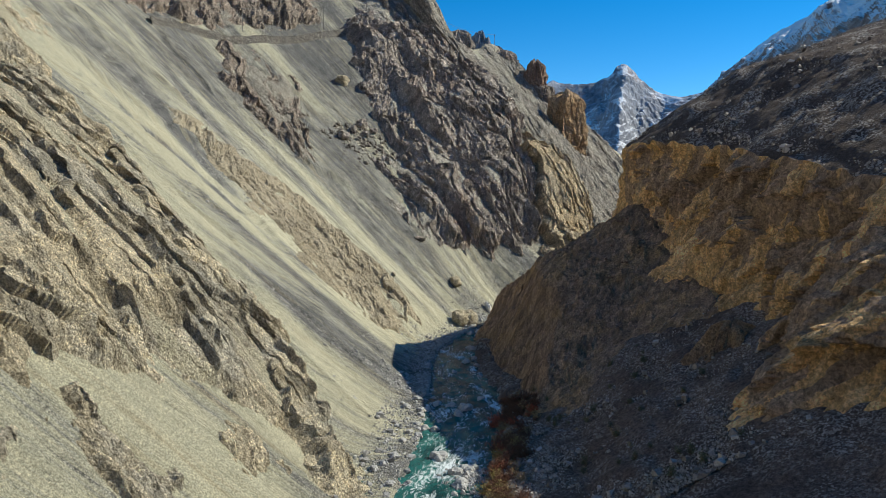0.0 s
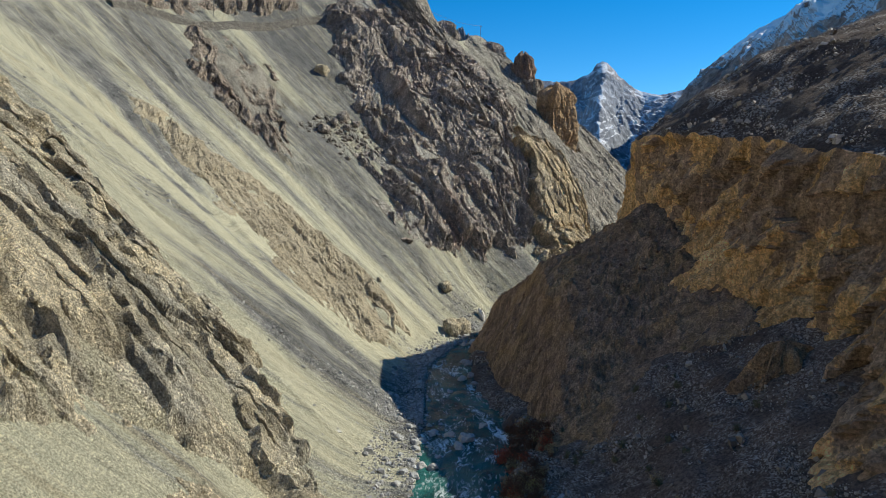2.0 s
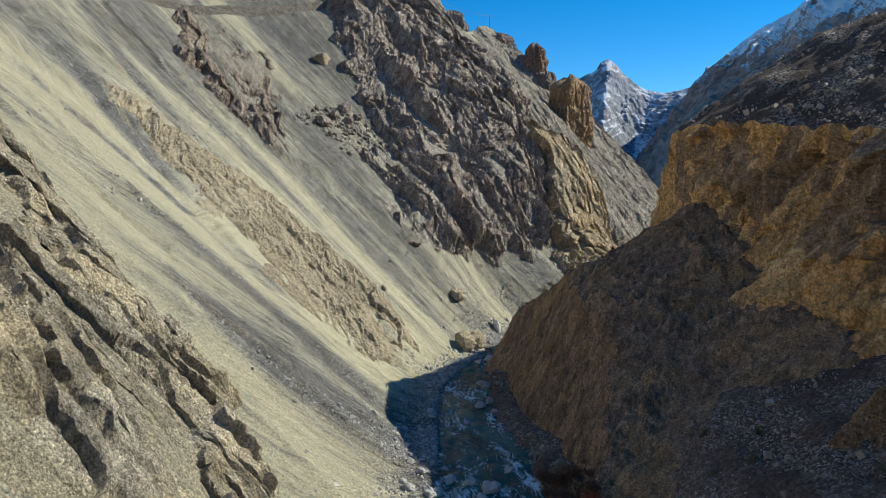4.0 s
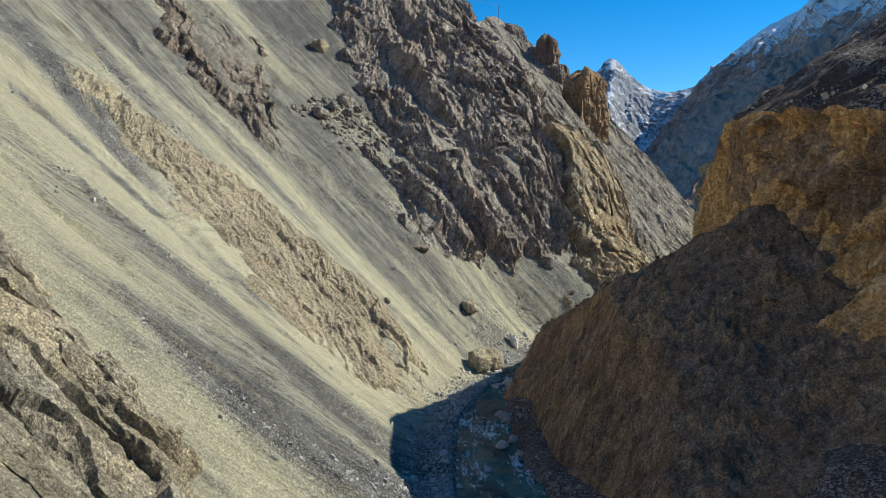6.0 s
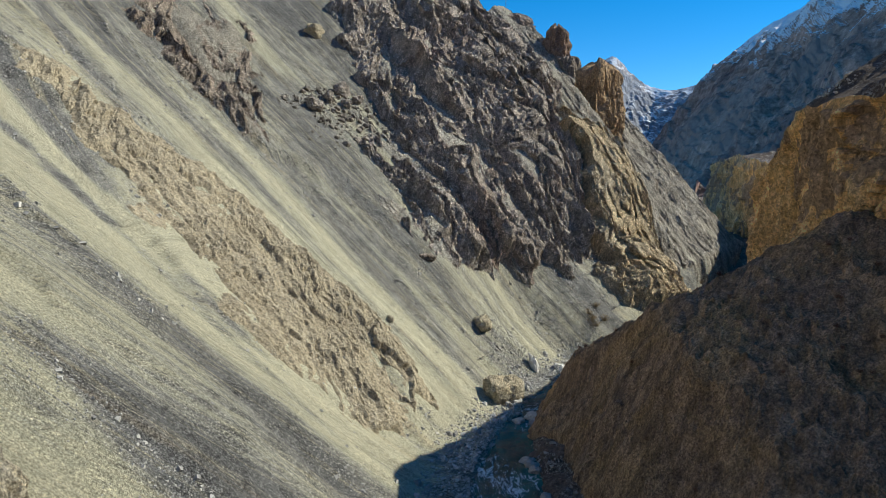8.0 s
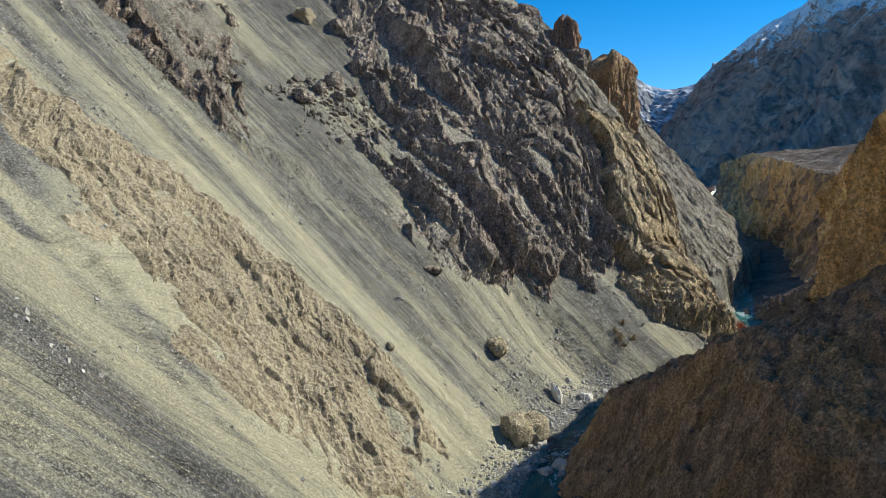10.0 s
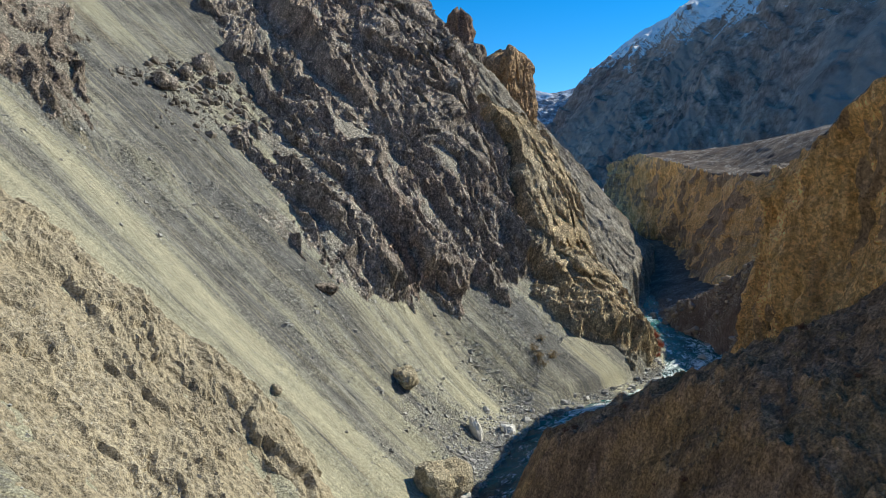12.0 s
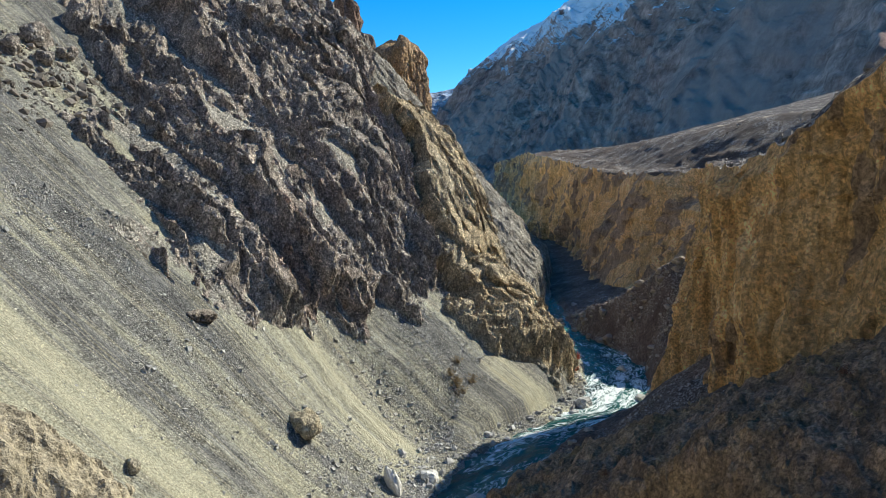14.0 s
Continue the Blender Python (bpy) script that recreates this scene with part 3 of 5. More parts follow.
def hill_tone(s, d):
    """0: grey gravel, 1: pale tan dust; lowered too where the foot's cast shadow is painted in."""
    t = 0.6 + 0.2 * fbm(s / 9.0, d / 130.0, seed=31, octaves=3)
    for s0, lean, width, amount, low, high in (
        (480, 0, 45, -0.2, 0, 140), 
        (261, -0.1, 7, -1.0, -4, 42), (276, 0.1, 4, -0.3, 5, 60), (293, 0.03, 2.2, -0.5, 32, 90), (284, 0.25, 2.5, -0.3, 20, 110), (300, 0.2, 2.0, -0.3, 60, 130), (337, 0.22, 8, -0.2, 0, 90), (330, 0.0, 3, -0.2, 10, 120), (287, 0.17, 1.2, 0.45, 12, 90),
        (323, 0.0, 3, 0.2, 10, 110), (352, 0.12, 6, -0.3, 0, 85), (365, 0.0, 14, -0.04, 0, 60), (230, 0.6, 3, 0.2, 0, 80), (420, 0, 40, -0.12, 0, 90), (345, 0.0, 4, 0.2, 0, 35)):
        t = t + amount * np.exp(-((s - s0 - lean * d) / width) ** 2) * smooth(high + 15, high - 15, d) * smooth(low - 6, low + 6, d)
    # The last term paints the cast shadow darker at the foot, s 250 to 312.
    return t - 0.09 * smooth(332, 346, s) * smooth(445, 425, s) - 0.1 * smooth(50, 100, d) - 0.04 * smooth(85, 115, d) - 0.06 * smooth(370, 400, s) - 0.25 * smooth(6, 0, d) * (1 - 0.8 * smooth(372, 388, s) * smooth(462, 445, s)) - 0.35 * smooth(9, 3, d) * smooth(250, 262, s) * smooth(312, 300, s)


def hill(s, d):
    """The hillside's places."""
    x, y = hill_xy(s, d)
    return x, y, hill_base(s, d) + hill_relief(s, d)


s1, d1 = np.meshgrid(np.r_[np.arange(40, 150, 3.0), np.arange(150, 400, 0.55), np.arange(400, 780, 2.4)], np.r_[np.arange(-22, 60, 0.55), np.arange(60, 150, 0.9), np.arange(150, 420, 5)], indexing="ij")
hx, hy, hz = hill(s1, d1)
tagged(grid_mesh("hillside", hx, hy, hz, SCREE, uv=(s1 + 0.3 * d1 * smooth(312, 290, s1), d1), values={"tone": hill_tone(s1, d1)}), "steep tan and grey scree hillside", "hillside", kind="structure")


def outcrop(name, outline, material, label, thick, rough, seed, step=0.6, edge=6.0, lean=0.6, category="rock", bulge=0.0, ribs=0.0, big=1.0, saws=1.0, steps=(), foot=0.0, sizes=(1.6, 0.7), loose=1.0, mids=0.55, fill=-0.6, slant=0.3, long=1.0):
    """Bedrock that stands out of the scree within an outline (along the foot, up the slope); loose debris lies in its hollows."""
    o = np.array(outline, float)
    s, d = np.meshgrid(np.arange(o[:, 0].min() - 3, o[:, 0].max() + 3, step), np.arange(max(o[:, 1].min() - 3, -16), o[:, 1].max() + 3, step), indexing="ij")
    x, y, z = hill(s, d)
    wob = 2.6 * fbm(s / 6.0, d / 8.0, seed=seed, octaves=5, gain=0.6)
    depth = inside(s, d, outline) + wob
    m = np.clip((depth + 0.5) / (0.5 + edge + foot * smooth(16, 2, d)), 0, 1)
    m = m * m * (3 - 2 * m)
    # ribs that run down the slope, split into smaller ones, and broken plates
    a, b = s - slant * d + 2.5 * fbm(s / 15.0, d / 15.0, seed=seed + 3, octaves=3), d / long
    crest = ridged(a / (15.0 * lean), b / (70.0 * lean), seed=seed + 1, octaves=3, gain=0.5)
    fins = a / (11.0 * lean) + 0.5 * fbm(a / (20.0 * lean), b / (16.0 * lean), seed=seed + 7, octaves=4)
    saw = (1 - fins % 1) * (0.35 + 0.65 * hash01(np.floor(fins), np.floor(b / (17.0 * lean)), 0 * fins, seed))
    mid = ridged(a / (5.0 * lean), b / (13.0 * lean), seed=seed + 6, octaves=5, gain=0.62)
    small = ridged(a / 1.5 + 0.4 * fbm(a / 2.0, b / 2.0, seed=seed + 9, octaves=2), b / 3.4, seed=seed + 5, octaves=3, gain=0.6)
    plates, piece = facets(a + 0.5 * fbm(s / 3.0, d / 3.0, seed=seed + 51, octaves=2), b / 2.0, sizes, seed + 53)
    relief = big * (crest - 0.45) + saws * 0.5 * big * (saw - 0.35) + mids * (mid - 0.4) + 0.2 * (small - 0.4)
    out = thick * (0.25 + 0.35 * smooth(0, 22, depth)) + rough * relief + loose * plates * np.clip(0.75 + 0.7 * fbm(s / 9.0, d / 9.0, seed=seed + 57, octaves=3), 0.15, 1.4)
    for at_d, at_s, high, run in steps:
        off = s - np.interp(d, at_d, at_s) - 1.2 * fbm(d / 4.0, 0 * d, seed=seed + 41, octaves=5, gain=0.6)
        out = out + high * smooth(at_d[0] - 3, at_d[0] + 1.5, d) * smooth(at_d[-1] + 3, at_d[-1] - 1.5, d) * np.where(off > 0, np.exp(-off / run), -0.2 * np.exp(off / 2.0) * smooth(0, -0.8, off) + smooth(-0.8, 0, off))
    rest = thick * (0.25 + 0.35 * smooth(0, 22, depth)) + rough * (fill + 0.25 * fbm(a / 7.0, b / 25.0, seed=seed + 61, octaves=3)) + 0.1 * fbm(s / 0.8, d / 1.2, seed=seed + 63, octaves=2)
    debris = smooth(-0.15, 0.35, rest - out)
    out = np.maximum(out, rest) + bulge
    out = m * np.maximum(out, -0.1) - 0.9 * (1 - m)
    ax, ay = np.stack([np.gradient(v, axis=0) for v in (x, y, z)], -1), np.stack([np.gradient(v, axis=1) for v in (x, y, z)], -1)
    n = np.cross(ax, ay)
    n = n / np.linalg.norm(n, axis=-1, keepdims=True)
    for _ in range(6):
        n[1:-1, 1:-1] = (n[:-2, 1:-1] + n[2:, 1:-1] + n[1:-1, :-2] + n[1:-1, 2:] + n[1:-1, 1:-1]) / 5
    jig = 0.16 * m * (1 - 0.7 * debris)
    x, y, z = (v + n[..., k] * out + jig * vnoise(s / 0.7, d / 0.9, seed=seed + 11 + k) for k, v in enumerate((x, y, z)))
    keep = (out[:-1, :-1] > -0.7) | (out[1:, 1:] > -0.7)
    values = {"piece": piece, "debris": np.maximum(debris, smooth(0.5, 0.12, m))}
    if not ribs:
        return tagged(grid_mesh(name, x, y, z, material, keep, values=values, flat=True), label, category)
    thing = tagged(new(name), label, category)
    rib = np.floor((s - 0.3 * d + 3 * fbm(s / 9.0, d / 9.0, seed=seed + 21, octaves=3)) / ribs)[:-1, :-1]
    for k in np.unique(rib[keep]):
        if (keep & (rib == k)).sum() > 200:
            grid_mesh("rock_rib", x, y, z, material, keep & (rib == k), values=values, flat=True).parent = thing
    return thing


outcrop("rock_spur", [(259, 95), (275, 97), (262, 78), (252, 61), (249, 46), (242, 34), (239, 25), (228, 18), (218, 9), (212, 4), (198, 2), (200, 6), (200, 11), (203, 16), (201, 19), (198, 24), (194, 28), (188, 30), (179, 32), (172, 34), (150, 40), (150, 100)], SPUR, "weathered grey and ochre rock spur above the river", 7.0, 3.0, 101, 0.26, lean=0.7, ribs=24.0, big=1.0, saws=1.2, sizes=(1.8, 0.7), loose=0.5, mids=0.6, fill=-0.34, slant=-0.05, long=1.8, steps=(((36, 46, 56, 64), (195, 200, 206, 211), 1.6, 9), ((10, 18, 25), (204, 210, 219), 2.0, 9), ((30, 38, 47), (206, 208, 212), 1.4, 7), ((45, 55, 70), (226, 235, 247), 1.2, 7)))
outcrop("rock_rib", [(175, 32), (180, 32), (180, 28), (179, 24), (184, 20), (180, 15), (174, 17), (172, 21), (174, 25), (173, 29)], SPUR, "rough grey rock rib between sandy gullies", 3.0, 2.0, 131, 0.2, 2.5, 0.45, saws=0.5, ribs=9.0, sizes=(1.2, 0.6), loose=0.6)
outcrop("rock_outcrop", [(168, 31), (170, 29), (167, 27), (160, 25), (155, 31)], SPUR, "ochre rock outcrop in loose sand", 2.6, 1.8, 141, 0.2, 2.0, 0.45, saws=0.5, sizes=(1.2, 0.6), loose=0.6)
outcrop("low_rock_rib", [(195, 23), (199, 20), (200, 12), (193, 16), (193, 21)], SPUR, "low broken rock rib in a sandy gully", 1.2, 1.2, 151, 0.2, 2.0, 0.4, saws=0.5, sizes=(1.0, 0.5), loose=0.6)
outcrop("dark_crag", [(400, 130), (388, 100), (383, 84), (380, 72), (371, 64), (362, 57), (356, 48), (352, 39), (354, 33), (361, 27), (368, 23), (378, 21), (392, 15), (402, 8), (416, 17), (426.5, 29), (437, 40), (454, 50), (450, 66), (446, 80), (438, 96), (430, 112), (424, 150)], CRAG, "jagged dark brown crag of shattered rock", 9.0, 6.0, 201, 0.29, 6.0, 1.0, ribs=26.0, big=1.3, saws=0.4, sizes=(1.9, 0.85), loose=0.8, mids=0.65, fill=-0.5, slant=0.0)
outcrop("rock_buttress", [(436, 42), (427, 31), (416, 18), (403, 2), (406, -7), (414, -13), (430, -14), (444, -9), (452, 2), (462, 14), (472, 26), (466, 40), (450, 50)], GOLD, "tall golden rock buttress beside a dark cleft", 8.0, 3.6, 231, 0.28, 1.4, 0.8, bulge=4.5, foot=9.0, saws=0.5, ribs=22.0, sizes=(1.8, 0.8), loose=0.7, fill=-0.8)
outcrop("rubble_slope", [(446, 52), (468, 40), (474, 26), (470, 10), (484, -1), (520, -2), (580, -2), (690, -2), (690, 122), (560, 136), (500, 148), (450, 160), (432, 150), (432, 112), (440, 96), (448, 80), (452, 66)], RUBBLE, "grey-brown broken rock slope under the ridge", 3.0, 3.2, 291, 0.75, 4.0, 0.9, "rock slope", saws=0.6, ribs=45.0, sizes=(2.2, 1.3), loose=0.7, fill=-0.2)
outcrop("upper_outcrop", [(352, 130), (340, 110), (337, 100), (339, 90), (339, 80), (345, 66), (351, 76), (358, 86), (368, 100), (370, 122), (364, 132)], UMBER, "reddish brown rock outcrop high on the scree", 4.0, 4.6, 251, 0.38, 4.5, 0.8, saws=0.9, ribs=12.0, sizes=(1.8, 0.9), loose=0.7, fill=-0.25)
outcrop("high_outcrop", [(318, 140), (330, 146), (352, 138), (372, 134), (392, 128), (400, 150), (360, 175), (320, 175)], UMBER, "reddish brown rock band above the mountain road", 6.0, 6.0, 271, 0.55, 4.0, 0.9, saws=0.8, ribs=40.0, sizes=(2.2, 1.2), loose=0.7, fill=-0.35)
outcrop("low_outcrop", [(240, 96), (262, 90), (274, 92), (284, 104), (296, 112), (304, 124), (300, 145), (262, 150), (240, 140)], SPUR, "greyish brown rock patch high on the scree", 3.0, 3.2, 275, 0.4, 4.0, 0.8, saws=0.7, ribs=24.0, sizes=(1.6, 0.8), loose=0.6, fill=-0.2)
outcrop("earth_ridge", [(308, 96), (313, 84), (319, 70), (323, 58), (325, 46), (327, 34), (327, 22), (321, 13), (306, 10), (294, 16), (293, 26), (294, 38), (299, 46), (301, 58), (303, 72), (303, 88)], HUMMOCK, "crumbly tan earth ridge with an eroded scarp", 1.4, 1.3, 281, 0.27, 3.0, 0.35, "earth ridge", ribs=12.0, bulge=0.2, saws=0.4, sizes=(1.6, 0.7), loose=0.8, fill=-0.5, mids=0.7,
        steps=(((12, 18, 26), (311, 319, 321), 1.1, 4.0), ((30, 36, 44), (318, 320, 318), 0.7, 4.0), ((56, 60, 64), (318, 316.5, 315), 0.6, 4.0)))

# ---- shaded side ----
v1, u1 = np.meshgrid(np.r_[np.arange(-120, 10, 2.5), np.arange(10, 235, 0.55), np.arange(235, 320, 0.8), np.arange(320, 480, 3.0), np.arange(480, 900, 6.0)], np.linspace(0, 1, 110), indexing="ij")
bx = np.interp(v1, BANK_Y, BANK_X) - 4
gx = bx + u1 * (np.interp(v1, EDGE_Y, EDGE_X) + 3 - bx)
gz = bank_ground(gx, v1)
gz = gz + (0.5 * fbm(gx / 6.0, v1 / 6.0, seed=41, octaves=4) + 0.25 * fbm(gx / 1.5, v1 / 1.5, seed=44, octaves=3)) * smooth(-4, 3, gx - bx - 4)
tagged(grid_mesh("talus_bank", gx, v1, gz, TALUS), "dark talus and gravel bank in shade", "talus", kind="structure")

mx, my = np.meshgrid(np.arange(8, 72, 0.34), np.arange(60, 204, 0.34), indexing="ij")
mz = mound_ground(mx, my)
stand = mz - bank_ground(mx, my) + 1.2 * fbm(mx / 5.0, my / 5.0, seed=55, octaves=3)
lumps, mpiece = facets(mx, my, (2.0, 0.9), 59)
worn = ridged((mx + my * 0.3) / 6.0, (my - mx) / 9.0, seed=51, octaves=5, gain=0.6) - 0.45
mz = mz + smooth(-1, 3.5, stand) * (1.5 * worn + 0.5 * fbm(mx / 2.2, my / 2.2, seed=57, octaves=5, gain=0.65) + 0.4 * lumps) - 2.0 * smooth(1.5, -1.5, stand)
mkeep = (stand[:-1, :-1] > -1.6) & (mx[:-1, :-1] < np.interp(my[:-1, :-1], EDGE_Y, EDGE_X) + 4)
tagged(grid_mesh("earth_mound", mx, my, mz, MOUND, mkeep, values={"piece": mpiece}, flat=True), "brown earth mound leaning on the cliff", "mound")

arc_y = np.interp(np.r_[np.arange(0, 430, 0.6), np.arange(430, 900, 3.0)], np.r_[0, np.cumsum(np.hypot(np.diff(np.interp(np.arange(-110, 880, 1.0), EDGE_Y, EDGE_X)), 1.0))], np.arange(-110, 880, 1.0))
cy, cv = np.meshgrid(arc_y, np.linspace(0, 1, 110), indexing="ij")
ex, ez, fx = np.interp(cy, EDGE_Y, EDGE_X), np.interp(cy, EDGE_Y, EDGE_Z), np.interp(cy, FOOT_Y2, FOOT_X2)
fz = right_ground(fx, cy) - 5
cx = fx + (ex - fx) * cv ** np.interp(cy, (-110, 50, 75), (1.5, 1.5, 0.8))
cz = fz + (ez - fz) * cv
along = np.interp(cy, arc_y, np.r_[0, np.cumsum(np.hypot(np.diff(np.interp(arc_y, EDGE_Y, EDGE_X)), np.diff(arc_y)))])
flute = ridged(along / 5.0 + 0.4 * fbm(along / 20.0, cz / 16.0, seed=60), cz / 55.0, seed=61, octaves=5, gain=0.6)
sheer = np.interp(cy, (-110, 110, 170, 230, 260, 880), (1.4, 1.6, 3.0, 3.6, 6.0, 6.0))
slabs, slab_tone = facets(along + 1.5 * fbm(along / 6.0, cz / 6.0, seed=72, octaves=3) + 0.35 * cz * smooth(170, 120, cy), cz / (1.5 + 2.0 * smooth(120, 170, cy)), (9.0, 3.8, 1.5), 73, 0.75, 0.2)
face = 2.8 * fbm(along / 24.0, cz / 24.0, seed=63, octaves=3) + sheer * (flute - 0.5) + (1.1 - 0.45 * smooth(120, 170, cy)) * slabs + 0.5 * fbm(along / 1.5, cz / 3.0, seed=69)
face = face + 2.2 * (ridged(along / 13.0 + cz / 30.0, cz / 11.0, seed=67, octaves=4) - 0.5)
face = face * (0.25 + 0.75 * smooth(1.0, 0.9, cv))
cx = cx - face
# Browner near cliff; the thinner coat past cy 130 also paints in bounced light.
bare_bounce = np.interp(cy, (-110, 30, 105, 130, 160, 230, 260, 880), (0.0, 0.0, 0.0, 0.18, 0.46, 0.52, 0.26, 0.18)) + 0.5 * smooth(0.5, 0.3, cv) * smooth(60, 75, cy) * smooth(160, 140, cy)
coat = 0.66 + 0.3 * fbm(along / 17.0, cz / 10.0 + along / 40.0, seed=77, octaves=3) + 0.5 * fbm(along / 3.6 + 0.1 * cz, cz / 20.0, seed=79, octaves=3) - 0.04 * face + 0.35 * (slab_tone - 0.5) - bare_bounce - 0.1 * smooth(0.85, 1.0, cv)
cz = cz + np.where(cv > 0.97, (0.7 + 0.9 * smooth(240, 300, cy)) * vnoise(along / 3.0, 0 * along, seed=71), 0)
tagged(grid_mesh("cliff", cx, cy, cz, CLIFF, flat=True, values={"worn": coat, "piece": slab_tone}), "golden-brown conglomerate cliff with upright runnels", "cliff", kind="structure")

ty, tc = np.meshgrid(arc_y, np.r_[np.arange(0, 40, 1.0), np.arange(40, 120, 2.5), np.arange(120, 200, 6), np.arange(200, 700, 25)], indexing="ij")
tx = np.interp(ty, EDGE_Y, EDGE_X) + tc
tx[:, 0], tx[:, 1] = cx[:, -1], cx[:, -1] + 0.8
tz = terrace_ground(tx, ty) + (0.7 * fbm(tx / 7.0, ty / 7.0, seed=81, octaves=5) + 3.0 * (ridged(ty / 20.0 + 0.4 * fbm(tx / 18.0, ty / 18.0, seed=84, octaves=3), tx / 40.0, seed=83, octaves=4) - 0.5) * smooth(62, 40, tc) * smooth(190, 230, ty) * smooth(0, 20, tc) + 0.2 * fbm(tx / 1.2, ty / 1.2, seed=85)) * smooth(0, 4, tc)
tz[:, 0] = cz[:, -1]
dry = 0.3 - 0.4 * smooth(105, 125, tc) * smooth(170, 200, ty) + 0.55 * smooth(54, 62, tc) * smooth(96, 84, tc) * smooth(225, 250, ty)
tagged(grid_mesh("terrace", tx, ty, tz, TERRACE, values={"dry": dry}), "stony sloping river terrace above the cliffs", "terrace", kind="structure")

# ---- river ----
ry, ru = np.meshgrid(np.arange(-150, 470, 0.6), np.linspace(0, 1, 44), indexing="ij")
rl = np.interp(ry, FOOT[:, 1], FOOT[:, 0]) - 12
rx = rl + ru * (np.interp(ry, BANK_Y, BANK_X) + 5 - rl)
mid = np.gradient(np.interp(np.arange(-150, 470, 0.6), BANK_Y, BANK_X), 0.6)
flow = np.r_[0, np.cumsum(0.6 * np.hypot(1, mid))][:-1, None] + 0 * ru
across = (rx - np.interp(ry, BANK_Y, BANK_X)) / np.hypot(1, mid)[:, None]
rapid = np.interp(ry, (-150, 40, 55, 72, 82, 140, 150, 160, 175, 195, 206, 240, 265, 300, 470), (0.5, 0.55, 0.7, 0.66, 0.6, 0.56, 0.56, 0.46, 0.36, 0.4, 0.75, 0.95, 0.6, 0.35, 0.3))
rz = water_level(ry) + (0.10 + 0.25 * rapid) * fbm(across / 1.3, flow / 2.6, seed=91, octaves=4)
tagged(grid_mesh("river", rx, ry, rz, WATER, uv=(across, flow), values={"foam": rapid}), "turquoise mountain river with white rapids", "river", kind="structure")

# ---- distance ----
def mountain(name, ridge, foot, material, label, rough, seed, n=260, m=150, jag=0.3):
    """A mountain side between a ridge line and a foot line, cut by gullies that fall aslant."""
    top, low = spline(ridge, 40), spline(foot, 40)
    u, v = np.linspace(0, 1, n), np.linspace(0, 1, m)
    t = np.stack([np.interp(u, np.linspace(0, 1, len(top)), top[:, k]) for k in range(3)], -1)
    b = np.stack([np.interp(u, np.linspace(0, 1, len(low)), low[:, k]) for k in range(3)], -1)
    p = t[:, None] * (1 - v)[None, :, None] + b[:, None] * v[None, :, None]
    uu, vv = np.meshgrid(np.r_[0, np.cumsum(np.linalg.norm(np.diff(t, axis=0), axis=1))], v * np.linalg.norm(t - b, axis=1).mean(), indexing="ij")
    a = uu + 0.55 * vv + rough * 3 * fbm(uu / (rough * 20), vv / (rough * 20), seed=seed + 9, octaves=3)
    r = 2.6 * (ridged(a / (rough * 14), vv / (rough * 60), seed=seed, octaves=3) - 0.4) + 0.9 * (ridged(a / (rough * 4.5), vv / (rough * 13), seed=seed + 3, octaves=5, gain=0.6) - 0.4) + 0.6 * jag * fbm(uu / rough, vv / rough, seed=seed + 6, octaves=3)
    fade = smooth(0, 0.15, v)[None, :] * (1 - jag) + jag
    out = np.cross(t[-1] - t[0], b[0] - t[0])
    out = out / np.linalg.norm(out) * (1 if out[2] > 0 else -1)
    p += (rough * r * fade)[..., None] * (out + (0, 0, 0.4))
    return tagged(grid_mesh(name, p[..., 0], p[..., 1], p[..., 2], material, flat=jag > 0.4), label, "mountain")


def far(bearing, up, away):
    """A place far off: degrees to the right of the valley's line, degrees up, and metres away."""
    return (away * math.sin(radians(bearing)), 30 + away * math.cos(radians(bearing)), 46 + away * math.tan(radians(up)))


mountain("bare_mountain", [far(13, 0.0, 4600), far(16.5, 4.3, 4500), far(19.35, 7.5, 4300), far(22.4, 10.1, 4100), far(24.3, 11.6, 4000), far(26.1, 12.5, 3900), far(27.5, 13.3, 3800), far(29.1, 14.3, 3700), far(33, 16.3, 3500), far(41, 19.5, 3100), far(55, 21, 2800), far(75, 19, 2600), far(105, 17, 2600)],
         [far(12, -1, 3900), far(15.5, -1, 3400), far(18, -1, 3000), far(21, -1, 2700), far(23, -1, 2500), far(25, -1, 2350), far(26.5, -1, 2250), far(28, -1, 2150), far(31.5, -1, 1950), far(39, -1, 1600), far(54, -1, 1250), far(75, -1, 1200), far(105, -1, 1200)], BLUE, "huge bare brown mountain with a snowy crest", 52, 301, 400, 190, 0.25)
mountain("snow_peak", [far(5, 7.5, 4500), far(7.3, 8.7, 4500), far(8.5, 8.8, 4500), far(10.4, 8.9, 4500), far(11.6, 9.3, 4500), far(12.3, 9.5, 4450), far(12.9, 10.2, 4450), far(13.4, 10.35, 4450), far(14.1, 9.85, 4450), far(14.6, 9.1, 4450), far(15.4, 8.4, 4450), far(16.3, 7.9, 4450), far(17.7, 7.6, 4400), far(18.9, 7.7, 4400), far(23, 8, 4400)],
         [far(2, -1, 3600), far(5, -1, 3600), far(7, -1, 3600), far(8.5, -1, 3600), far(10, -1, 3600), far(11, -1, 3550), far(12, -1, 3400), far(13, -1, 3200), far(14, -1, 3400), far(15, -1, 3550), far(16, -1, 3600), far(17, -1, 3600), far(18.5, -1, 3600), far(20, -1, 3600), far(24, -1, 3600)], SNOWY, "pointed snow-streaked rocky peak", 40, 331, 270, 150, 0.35)
